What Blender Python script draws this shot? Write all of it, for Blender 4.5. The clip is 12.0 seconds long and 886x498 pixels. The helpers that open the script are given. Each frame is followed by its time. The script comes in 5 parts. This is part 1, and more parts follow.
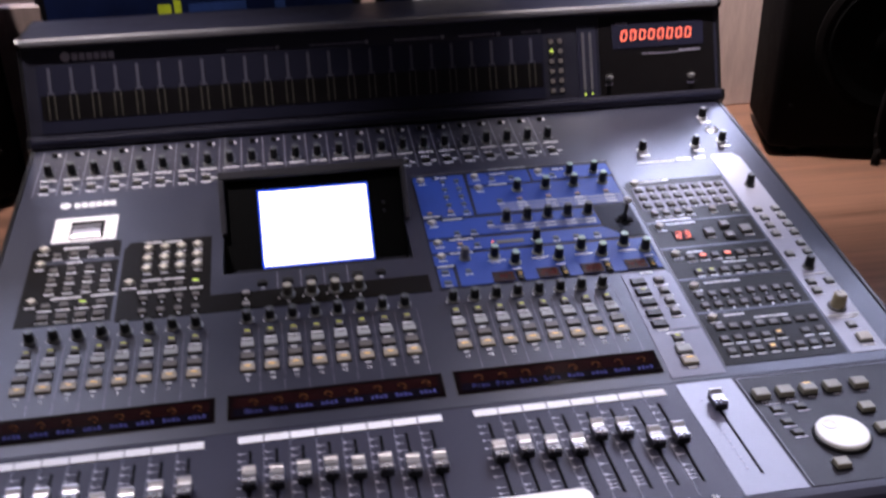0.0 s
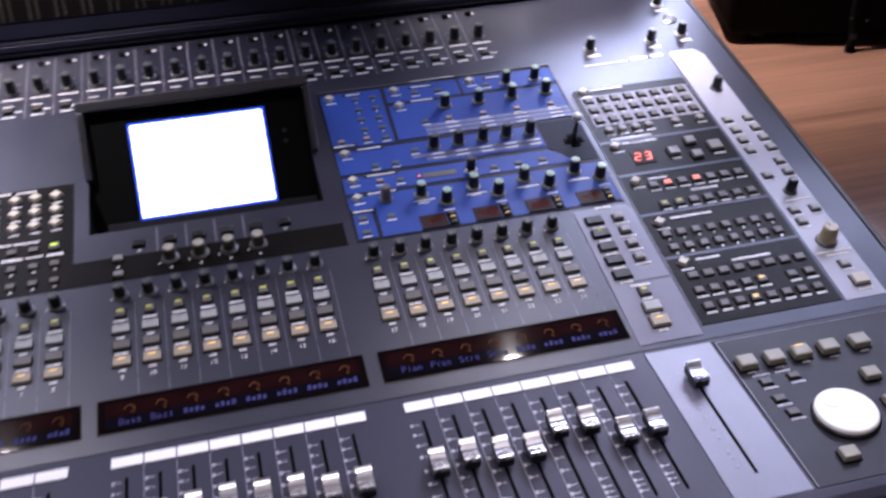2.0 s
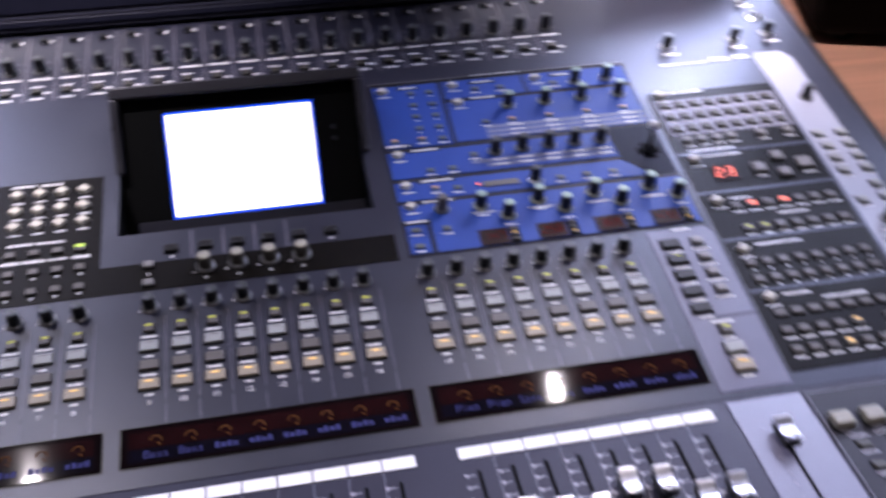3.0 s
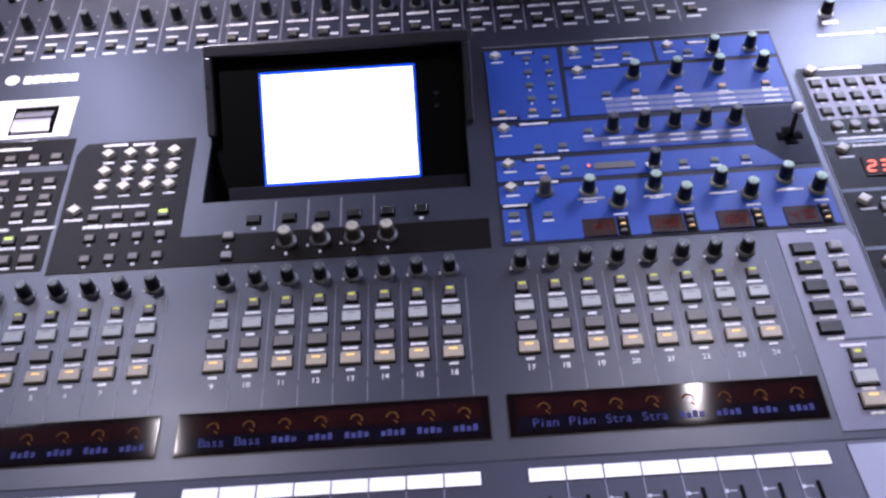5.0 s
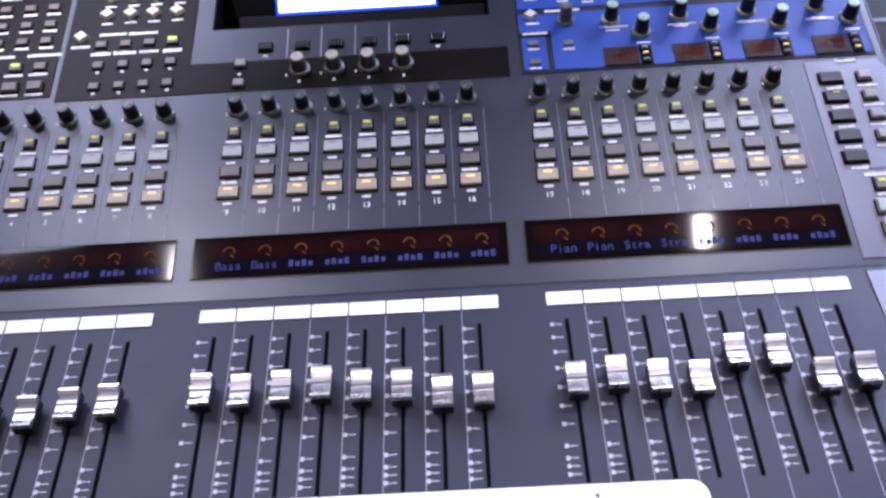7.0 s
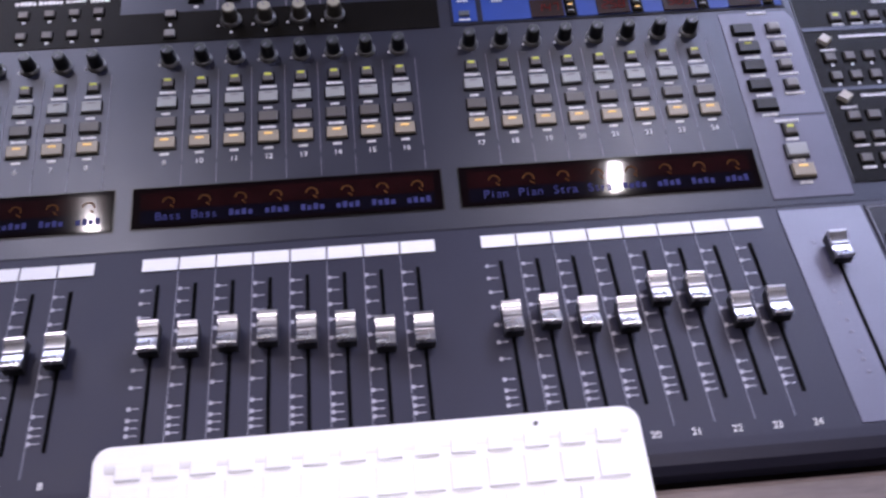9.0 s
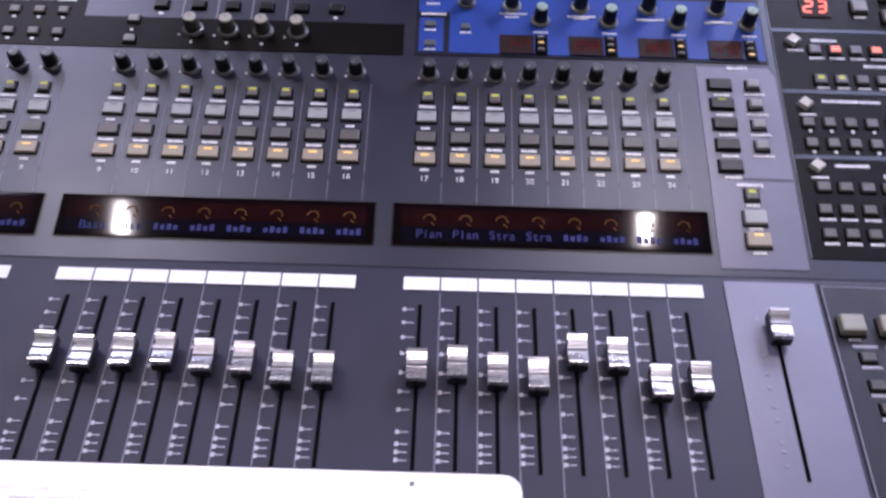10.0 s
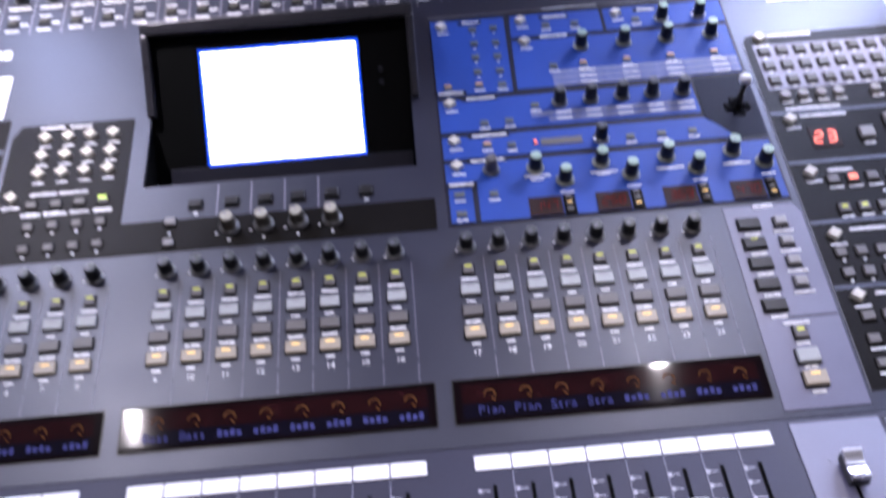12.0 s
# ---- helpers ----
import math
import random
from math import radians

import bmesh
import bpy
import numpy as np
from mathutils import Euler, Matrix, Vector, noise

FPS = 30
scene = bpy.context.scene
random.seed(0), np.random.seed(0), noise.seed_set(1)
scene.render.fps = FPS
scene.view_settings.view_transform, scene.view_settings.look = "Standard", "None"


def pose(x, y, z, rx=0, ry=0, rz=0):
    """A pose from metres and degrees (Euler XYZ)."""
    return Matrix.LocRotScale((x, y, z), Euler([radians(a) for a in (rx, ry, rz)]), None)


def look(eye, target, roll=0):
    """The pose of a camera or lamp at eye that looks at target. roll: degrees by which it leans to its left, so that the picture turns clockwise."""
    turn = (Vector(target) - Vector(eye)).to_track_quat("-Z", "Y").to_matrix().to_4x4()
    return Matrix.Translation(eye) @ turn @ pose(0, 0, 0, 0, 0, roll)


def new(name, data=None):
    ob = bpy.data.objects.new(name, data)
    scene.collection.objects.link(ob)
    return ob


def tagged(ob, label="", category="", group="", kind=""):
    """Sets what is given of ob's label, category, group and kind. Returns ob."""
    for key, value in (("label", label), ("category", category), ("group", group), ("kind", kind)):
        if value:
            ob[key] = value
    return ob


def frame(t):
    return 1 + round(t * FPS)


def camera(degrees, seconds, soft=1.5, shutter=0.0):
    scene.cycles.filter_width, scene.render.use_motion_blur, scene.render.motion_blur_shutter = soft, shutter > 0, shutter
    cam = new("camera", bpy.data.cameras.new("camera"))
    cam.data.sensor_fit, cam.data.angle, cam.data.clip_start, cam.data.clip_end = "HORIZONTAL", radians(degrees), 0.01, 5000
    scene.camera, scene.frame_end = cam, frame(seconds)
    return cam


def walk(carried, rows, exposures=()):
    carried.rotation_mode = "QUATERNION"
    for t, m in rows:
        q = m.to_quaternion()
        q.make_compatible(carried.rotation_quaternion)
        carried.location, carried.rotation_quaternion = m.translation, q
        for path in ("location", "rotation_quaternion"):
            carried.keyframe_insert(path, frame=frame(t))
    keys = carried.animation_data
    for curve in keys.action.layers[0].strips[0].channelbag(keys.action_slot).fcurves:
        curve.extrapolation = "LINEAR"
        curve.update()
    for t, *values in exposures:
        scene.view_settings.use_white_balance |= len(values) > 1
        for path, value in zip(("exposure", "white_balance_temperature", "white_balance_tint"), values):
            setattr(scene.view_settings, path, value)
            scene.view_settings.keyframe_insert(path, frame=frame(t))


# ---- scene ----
cam = camera(47.53, 12.0, soft=2.6, shutter=0.75)
PATH = [
    (0.0, -0.1361, -0.7216, 1.4081, 62.42, 1.00, -9.39),
    (0.5, -0.0841, -0.6950, 1.3933, 60.37, 0.47, -7.96),
    (1.0, -0.0574, -0.6619, 1.3889, 58.53, 1.10, -8.19),
    (1.5, -0.0693, -0.5965, 1.3834, 55.22, 0.51, -10.00),
    (2.0, -0.0913, -0.5288, 1.3823, 54.43, 1.11, -14.09),
    (2.5, -0.1063, -0.4810, 1.3734, 53.69, 0.51, -17.54),
    (3.0, -0.0971, -0.4363, 1.3712, 52.41, -0.09, -11.34),
    (3.2, -0.0804, -0.4152, 1.3820, 51.81, 0.15, -7.78),
    (4.8, -0.0335, -0.3688, 1.3589, 49.21, 2.88, -2.15),
    (5.0, -0.0371, -0.3676, 1.3573, 49.01, 3.03, -1.99),
    (5.5, -0.0397, -0.3684, 1.3558, 47.96, 2.51, -1.38),
    (6.0, -0.0538, -0.3679, 1.3394, 45.52, 2.52, -1.09),
    (6.5, -0.0378, -0.3738, 1.3322, 42.70, 3.64, -0.67),
    (7.0, -0.0458, -0.3810, 1.3294, 41.80, 3.03, -1.45),
    (7.5, -0.0725, -0.4013, 1.3423, 40.81, 2.50, -5.73),
    (7.7, -0.0869, -0.4085, 1.3392, 40.36, 1.18, -7.34),
    (9.3, -0.0426, -0.3906, 1.3444, 38.71, -0.95, -3.61),
    (9.5, -0.0230, -0.3789, 1.3412, 38.45, -1.15, -1.64),
    (10.0, 0.0264, -0.3720, 1.3371, 39.60, -0.84, 1.45),
    (10.5, 0.0507, -0.3534, 1.3335, 39.95, 1.18, 4.93),
    (11.0, 0.0477, -0.3477, 1.3446, 41.10, 1.46, 2.82),
    (11.5, 0.0172, -0.3372, 1.3683, 44.15, 1.61, -1.21),
    (11.8, -0.0097, -0.3385, 1.3702, 44.06, 2.43, -3.02),
    (11.9, -0.0137, -0.3405, 1.3702, 44.65, 2.66, -3.81),
    (12.0, -0.0167, -0.3425, 1.3742, 45.41, 2.84, -4.02),
]
EXPOSURES = [(0.0, -0.71, 7350, 13), (1.0, -0.57, 7300, 13), (2.5, -0.39, 7000, 14), (5.0, -0.27, 6600, 15), (6.0, -0.09, 6600, 15), (7.0, -0.01, 6600, 14), (8.2, -0.20, 6550, 14),
             (9.5, -0.74, 6950, 15), (10.0, -0.41, 6900, 17), (10.5, -0.14, 6650, 17), (11.5, 0.02, 6650, 15), (12.0, 0.03, 6600, 13)]
walk(cam, [(t, pose(*row)) for t, *row in PATH], EXPOSURES)

# ---- world and lamps ----
Z0 = 0.86        # height of the fader panel over the floor
FOLD = 0.008     # where the rear panel starts to rise
SLOPE = 9.2      # its slope in degrees
world = bpy.data.worlds.new("world")
scene.world = world
world.use_nodes = True
world.node_tree.nodes["Background"].inputs[0].default_value = (0.02, 0.022, 0.03, 1)
world.node_tree.nodes["Background"].inputs[1].default_value = 0.3


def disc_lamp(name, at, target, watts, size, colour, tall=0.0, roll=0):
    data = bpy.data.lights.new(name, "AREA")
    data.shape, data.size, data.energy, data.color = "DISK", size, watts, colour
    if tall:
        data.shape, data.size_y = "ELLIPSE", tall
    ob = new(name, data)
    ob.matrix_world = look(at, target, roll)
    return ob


COOL = (0.94, 0.885, 0.99)


def spot(at, target, watts, cone, size, colour=COOL):
    data = bpy.data.lights.new("spot_lamp", "SPOT")
    data.energy, data.color, data.spot_size, data.spot_blend, data.shadow_soft_size = watts, colour, radians(cone), 1.0, size
    ob = new("spot_lamp", data)
    ob.matrix_world = look(at, target)
    return ob


LAMPS = [(-0.61, 0.51, Z0 + 1.25), (0.38, 0.52, Z0 + 1.09)]
for at, pool, strong, cone, wash, weak in ((LAMPS[0], (-0.36, 0.52, Z0), 172, 36, (-0.20, -0.26, Z0), 25), (LAMPS[1], (0.49, 0.62, Z0), 215, 48, (0.26, -0.32, Z0), 19)):
    spot(at, pool, strong, cone, 0.022)     # the beam
    spot(at, wash, weak, 78, 0.006)     # its spill
spot((0.0, -0.60, 2.45), (0.0, -0.42, Z0), 175, 47, 0.50)     # unseen lamp added over the seat to brighten the fader section
# unseen bluish lamps added behind the desk to make the sheen on the console paint
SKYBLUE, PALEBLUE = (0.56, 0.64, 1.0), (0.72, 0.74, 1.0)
disc_lamp("added_sheen_lamp", (-0.88, 1.20, 1.71), (-0.5, 0.3, 0.9), 23, 0.54, SKYBLUE)
disc_lamp("added_sheen_lamp", (0.70, 1.20, 1.60), (0.4, 0.35, 0.9), 64, 1.25, SKYBLUE, 0.30, -22)
# two more unseen lamps, added high up to widen that sheen
disc_lamp("added_corner_lamp", (1.50, 1.10, 2.36), (0.4, 0.2, 0.9), 15, 0.62, SKYBLUE)
disc_lamp("added_corner_lamp", (-1.25, 1.05, 2.42), (-0.4, 0.2, 0.9), 6, 0.5, PALEBLUE)

spot((0.20, 0.30, 2.5), (0.20, 1.25, 1.22), 130, 58, 0.03, (1.0, 0.85, 0.75))     # unseen lamp added to wash the wall behind the desk

# ---- materials ----
MATS = {}


def mat(name, colour, rough=0.5, metal=0.0, vary=0.15, scale=60.0, bump=0.0, glow=0.0, coat=0.0, spec=0.5, stretch=(1, 1, 1), fine=900.0, sheen=(1, 1, 1)):
    m = bpy.data.materials.new(name)
    m.use_nodes = True
    nt = m.node_tree
    b = nt.nodes["Principled BSDF"]
    tc = nt.nodes.new("ShaderNodeTexCoord")
    mp = nt.nodes.new("ShaderNodeMapping")
    mp.inputs["Scale"].default_value = stretch
    nt.links.new(tc.outputs["Object"], mp.inputs["Vector"])
    n1 = nt.nodes.new("ShaderNodeTexNoise")
    n1.inputs["Scale"].default_value, n1.inputs["Detail"].default_value = scale, 5
    n2 = nt.nodes.new("ShaderNodeTexNoise")
    n2.inputs["Scale"].default_value, n2.inputs["Detail"].default_value = fine, 2
    for n in (n1, n2):
        nt.links.new(mp.outputs["Vector"], n.inputs["Vector"])
    mixf = nt.nodes.new("ShaderNodeMix")
    mixf.inputs["Factor"].default_value = 0.35
    nt.links.new(n1.outputs["Fac"], mixf.inputs["A"])
    nt.links.new(n2.outputs["Fac"], mixf.inputs["B"])
    ramp = nt.nodes.new("ShaderNodeValToRGB")
    ramp.color_ramp.elements[0].position, ramp.color_ramp.elements[1].position = 0.3, 0.7
    ramp.color_ramp.elements[0].color = (*[c * (1 - vary) for c in colour], 1)
    ramp.color_ramp.elements[1].color = (*[min(1, c * (1 + vary)) for c in colour], 1)
    nt.links.new(mixf.outputs["Result"], ramp.inputs["Fac"])
    nt.links.new(ramp.outputs["Color"], b.inputs["Base Color"])
    rr = nt.nodes.new("ShaderNodeMapRange")
    rr.inputs["To Min"].default_value, rr.inputs["To Max"].default_value = max(0.02, rough * 0.8), min(1, rough * 1.2)
    nt.links.new(n1.outputs["Fac"], rr.inputs["Value"])
    nt.links.new(rr.outputs["Result"], b.inputs["Roughness"])
    b.inputs["Metallic"].default_value = metal
    b.inputs["Specular IOR Level"].default_value = spec
    b.inputs["Specular Tint"].default_value = (*sheen, 1)
    b.inputs["Coat Weight"].default_value = coat
    if bump:
        bp = nt.nodes.new("ShaderNodeBump")
        bp.inputs["Strength"].default_value, bp.inputs["Distance"].default_value = bump, 0.0004
        nt.links.new(n2.outputs["Fac"], bp.inputs["Height"])
        nt.links.new(bp.outputs["Normal"], b.inputs["Normal"])
    if glow:
        b.inputs["Emission Color"].default_value = (*colour, 1)
        b.inputs["Emission Strength"].default_value = glow
    MATS[name] = m
    return m


PANEL = mat("panel_paint", (0.0100, 0.0106, 0.0226), 0.36, 0.0, 0.10, 25, 0.25, spec=0.79, sheen=(0.82, 0.87, 1.0))
FADERPANEL = mat("fader_panel_paint", (0.0155, 0.016, 0.0315), 0.5, 0.0, 0.12, 25, 0.25, spec=0.4, sheen=(0.92, 0.91, 1.0))
LAVENDER = mat("light_panel_paint", (0.105, 0.105, 0.165), 0.36, 0.0, 0.08, 25, 0.2, spec=0.75)
PALE = mat("pale_strip_paint", (0.33, 0.34, 0.42), 0.36, 0.0, 0.06, 25, 0.15, spec=0.75)
BLUE = mat("blue_paint", (0.006, 0.049, 0.285), 0.5, 0.0, 0.12, 30, 0.15, spec=0.35)
NAVY = mat("navy_paint", (0.007, 0.008, 0.021), 0.5, 0.0, 0.12, 30, spec=0.25)
BLUEGREY = mat("blue_grey_print", (0.14, 0.16, 0.29), 0.5, 0.0, 0.25, 160)
BLACKPLATE = mat("black_plate", (0.0048, 0.0039, 0.0035), 0.36, 0.0, 0.2, 40, 0.2, spec=0.11)
BLACK = mat("black_plastic", (0.006, 0.006, 0.007), 0.34, 0.0, 0.2, 80, 0.2, spec=0.4)
DARKTRIM = mat("dark_trim", (0.010, 0.0105, 0.020), 0.45, 0.0, 0.15, 40, 0.2, spec=0.35)
SLOT = mat("slot_black", (0.002, 0.002, 0.0025), 0.9, 0.0, 0.2, 80, spec=0.05)
GLASSBLACK = mat("gloss_black", (0.005, 0.0045, 0.005), 0.3, 0.0, 0.2, 20, spec=0.2)
BEZEL = mat("bezel_black", (0.0018, 0.0021, 0.0024), 0.6, 0.0, 0.2, 20, spec=0.06)
GREYRAIL = mat("grey_frame", (0.13, 0.13, 0.145), 0.35, 0.4, 0.1, 40, 0.15)
WHITEBTN = mat("white_button", (0.33, 0.342, 0.335), 0.42, 0.0, 0.06, 60, 0.1)
GREYBTN = mat("grey_button", (0.108, 0.098, 0.092), 0.45, 0.0, 0.08, 60, 0.1)
DARKBTN = mat("dark_grey_button", (0.115, 0.106, 0.100), 0.42, 0.0, 0.1, 60, 0.1)
MIDBTN = mat("mid_grey_button", (0.13, 0.122, 0.118), 0.45, 0.0, 0.1, 60, 0.1)
ORANGEBTN = mat("cream_button", (0.335, 0.285, 0.215), 0.42, 0.0, 0.06, 60, 0.1, glow=0.03)
SOFTAMBER = mat("pale_amber_lamp", (0.50, 0.28, 0.17), 0.4, glow=0.16)
BLUEKEY = mat("olive_grey_key", (0.085, 0.095, 0.095), 0.45, 0.0, 0.1, 60, 0.1)
AMBER = mat("amber_lamp", (0.95, 0.58, 0.18), 0.4, glow=0.6)
YELLOW = mat("yellow_lamp", (0.50, 0.52, 0.06), 0.4, glow=0.22)
REDLAMP = mat("red_lamp", (1.0, 0.17, 0.09), 0.4, glow=1.6)
GREENLAMP = mat("green_lamp", (0.55, 0.8, 0.10), 0.4, glow=0.8)
REDDIGIT = mat("red_digit", (1.0, 0.16, 0.10), 0.4, glow=2.8)
DIMDIGIT = mat("dim_red_digit", (0.11, 0.014, 0.012), 0.8, glow=0.35, spec=0.0)
SEGGLASS = mat("segment_glass", (0.026, 0.012, 0.011), 0.5, 0.0, 0.1, 40, spec=0.12)
PRINT = mat("white_print", (0.78, 0.78, 0.79), 0.30, 0.0, 0.05, 60)
PRINTGREY = mat("grey_print", (0.20, 0.195, 0.25), 0.5, 0.0, 0.05, 60)
SMOKE = mat("smoke_key", (0.040, 0.037, 0.030), 0.45, 0.0, 0.1, 60, 0.1)
SCALEPRINT = mat("scale_print", (0.40, 0.39, 0.45), 0.5, 0.0, 0.05, 60)
CARDGREY = mat("light_grey_key", (0.23, 0.22, 0.215), 0.45, 0.0, 0.08, 60, 0.1)
PAPER = mat("white_tape", (0.86, 0.86, 0.87), 0.55, 0.0, 0.03, 40)
CREAM = mat("cream_key", (0.58, 0.545, 0.46), 0.45, 0.0, 0.05, 60)
SILVER = mat("silver_cap", (0.53, 0.53, 0.56), 0.28, 0.9, 0.04, 60)
METAL = mat("bright_metal", (0.55, 0.55, 0.56), 0.28, 0.9, 0.08, 60)
SKIRT = mat("knob_skirt", (0.16, 0.16, 0.16), 0.30, 0.5, 0.1, 60)
KNOBCAP = mat("knob_cap_grey", (0.07, 0.078, 0.083), 0.3, 0.1, 0.1, 60)
TEALCAP = mat("knob_cap_teal", (0.34, 0.47, 0.38), 0.35, 0.0, 0.1, 60)
BEIGE = mat("beige_metal", (0.40, 0.34, 0.20), 0.35, 0.3, 0.1, 60)
SCREEN = mat("lit_screen", (0.95, 0.97, 1.0), 0.3, vary=0.01, glow=3.2)
ARC = mat("amber_segment", (0.09, 0.040, 0.016), 0.8, glow=0.07, spec=0.0)
BLUESEG = mat("blue_segment", (0.045, 0.048, 0.14), 0.8, glow=0.095, spec=0.0)
WOOD = mat("wood", (0.158, 0.080, 0.052), 0.32, 0.0, 0.55, 2.6, 0.2, stretch=(0.5, 15.0, 15.0), fine=14, spec=0.5)
BOARD = mat("backboard_wood", (0.42, 0.32, 0.29), 0.5, 0.0, 0.2, 9, 0.2, stretch=(9.0, 9.0, 1.0), fine=60)
RAILWOOD = mat("rail_wood", (0.16, 0.125, 0.12), 0.5, 0.0, 0.35, 8, 0.2, stretch=(1.0, 9.0, 9.0), fine=60)
WALLPAINT = mat("wall_paint", (0.40, 0.32, 0.29), 0.8, 0.0, 0.12, 4, 0.2, fine=80)
CEILPAINT = mat("ceiling_paint", (0.13, 0.125, 0.13), 0.9, 0.0, 0.05, 4)
FLOORWOOD = mat("floor_wood", (0.16, 0.10, 0.07), 0.5, 0.0, 0.3, 5, stretch=(1, 8, 8), fine=60)
SPEAKER = mat("speaker_black", (0.0040, 0.0032, 0.0032), 0.85, 0.0, 0.3, 40, 0.4, spec=0.05)
CONE = mat("speaker_cone", (0.0013, 0.0013, 0.0013), 0.85, 0.0, 0.3, 40, spec=0.04)
KEYWHITE = mat("key_white", (0.93, 0.93, 0.93), 0.5, 0.0, 0.03, 40)
ALU = mat("keyboard_aluminium", (0.93, 0.93, 0.94), 0.45, 0.0, 0.03, 60)
MONBLUE = mat("monitor_blue", (0.006, 0.012, 0.05), 0.3, vary=0.8, scale=9, glow=0.12, fine=25)
MONGREEN = mat("monitor_green", (0.35, 0.42, 0.03), 0.3, vary=0.6, scale=40, glow=0.45)
MONLIGHT = mat("monitor_light_blue", (0.02, 0.045, 0.16), 0.3, vary=0.6, scale=30, glow=0.25)
MONWHITE = mat("monitor_white", (0.75, 0.72, 0.85), 0.3, vary=0.05, glow=0.8)

# ---- building helpers ----
W = {}
MESHES = {}
ML = pose(0, 0, Z0)
MU = pose(0, FOLD, Z0, SLOPE, 0, 0)


def thing(name, at, label, category, group="", kind=""):
    ob = new(name)
    ob.matrix_basis = at
    W[ob] = at.copy()
    return tagged(ob, label, category, group, kind)


def to_mesh(bm, name, m, smooth=False):
    me = bpy.data.meshes.new(name)
    bm.to_mesh(me)
    bm.free()
    me.materials.append(m)
    if smooth:
        for p in me.polygons:
            p.use_smooth = True
    return me


def put(name, me, parent, at, label=""):
    """A mesh as one part under its thing, at a world pose."""
    ob = new(name, me)
    ob.parent = parent
    ob.matrix_basis = W[parent].inverted() @ at
    W[ob] = at.copy()
    if label:
        ob["label"] = label
    return ob


def solid(name, me, at, label, category, group="", kind=""):
    """A thing of one mesh."""
    ob = new(name, me)
    ob.matrix_basis = at
    W[ob] = at.copy()
    return tagged(ob, label, category, group, kind)


def box_bm(x0, x1, y0, y1, z0, z1, bevel=0.0, segs=1, bm=None):
    bm = bm or bmesh.new()
    r = bmesh.ops.create_cube(bm, size=1)
    vs = r["verts"]
    for v in vs:
        v.co = Vector(((x0 + x1) / 2 + v.co.x * (x1 - x0), (y0 + y1) / 2 + v.co.y * (y1 - y0), (z0 + z1) / 2 + v.co.z * (z1 - z0)))
    if bevel:
        es = list({e for v in vs for e in v.link_edges})
        bmesh.ops.bevel(bm, geom=es, offset=bevel, segments=segs, affect="EDGES", profile=0.5)
    return bm


def box_mesh(key, m, x0, x1, y0, y1, z0, z1, bevel=0.0, segs=1):
    k = (key, m.name, round(x0, 5), round(x1, 5), round(y0, 5), round(y1, 5), round(z0, 5), round(z1, 5))
    if k not in MESHES:
        MESHES[k] = to_mesh(box_bm(x0, x1, y0, y1, z0, z1, bevel, segs), key, m)
    return MESHES[k]


def lathe(bm, profile, n=20, lift=0.0):
    """A turned body from (radius, height) pairs, closed at the top."""
    rings = []
    for r, z in profile:
        rings.append([bm.verts.new((r * math.cos(2 * math.pi * i / n), r * math.sin(2 * math.pi * i / n), z + lift)) for i in range(n)])
    for a, b in zip(rings, rings[1:]):
        for i in range(n):
            bm.faces.new((a[i], a[(i + 1) % n], b[(i + 1) % n], b[i]))
    bm.faces.new(rings[-1])
    bm.faces.new(rings[0][::-1])
    return bm


def turned(key, m, profile, n=20):
    k = (key, m.name)
    if k not in MESHES:
        me = to_mesh(lathe(bmesh.new(), profile, n), key, m)
        for p in me.polygons:
            p.use_smooth = abs(p.normal.z) < 0.9
        MESHES[k] = me
    return MESHES[k]


def plate(name, m, parent, frame_m, u0, u1, w0, w1, h0=0.0, h1=0.0006, bevel=0.0, label="", cut=()):
    """A flat plate on a panel; cut chops a corner: (corner, size u, size w)."""
    pts = [[(u0, w0)], [(u1, w0)], [(u1, w1)], [(u0, w1)]]
    for corner, su, sw in cut:
        if corner == 0:
            pts[0] = [(u0, w0 + sw), (u0 + su, w0)]
        if corner == 1:
            pts[1] = [(u1 - su, w0), (u1, w0 + sw)]
        if corner == 2:
            pts[2] = [(u1, w1 - sw), (u1 - su, w1)]
        if corner == 3:
            pts[3] = [(u0 + su, w1), (u0, w1 - sw)]
    ring = [p for group in pts for p in group]
    return prism(name, m, parent, frame_m, ring, h0, h1, label)


def prism_mesh(name, m, ring, h0, h1):
    bm = bmesh.new()
    cu = sum(p[0] for p in ring) / len(ring)
    cw = sum(p[1] for p in ring) / len(ring)
    lo = [bm.verts.new((u - cu, w - cw, h0)) for u, w in ring]
    hi = [bm.verts.new((u - cu, w - cw, h1)) for u, w in ring]
    n = len(ring)
    bm.faces.new(hi)
    bm.faces.new(lo[::-1])
    for i in range(n):
        bm.faces.new((lo[i], lo[(i + 1) % n], hi[(i + 1) % n], hi[i]))
    bmesh.ops.recalc_face_normals(bm, faces=bm.faces)
    return to_mesh(bm, name, m), cu, cw


def prism(name, m, parent, frame_m, ring, h0=0.0, h1=0.0006, label=""):
    me, cu, cw = prism_mesh(name, m, ring, h0, h1)
    return put(name, me, parent, frame_m @ pose(cu, cw, 0), label)


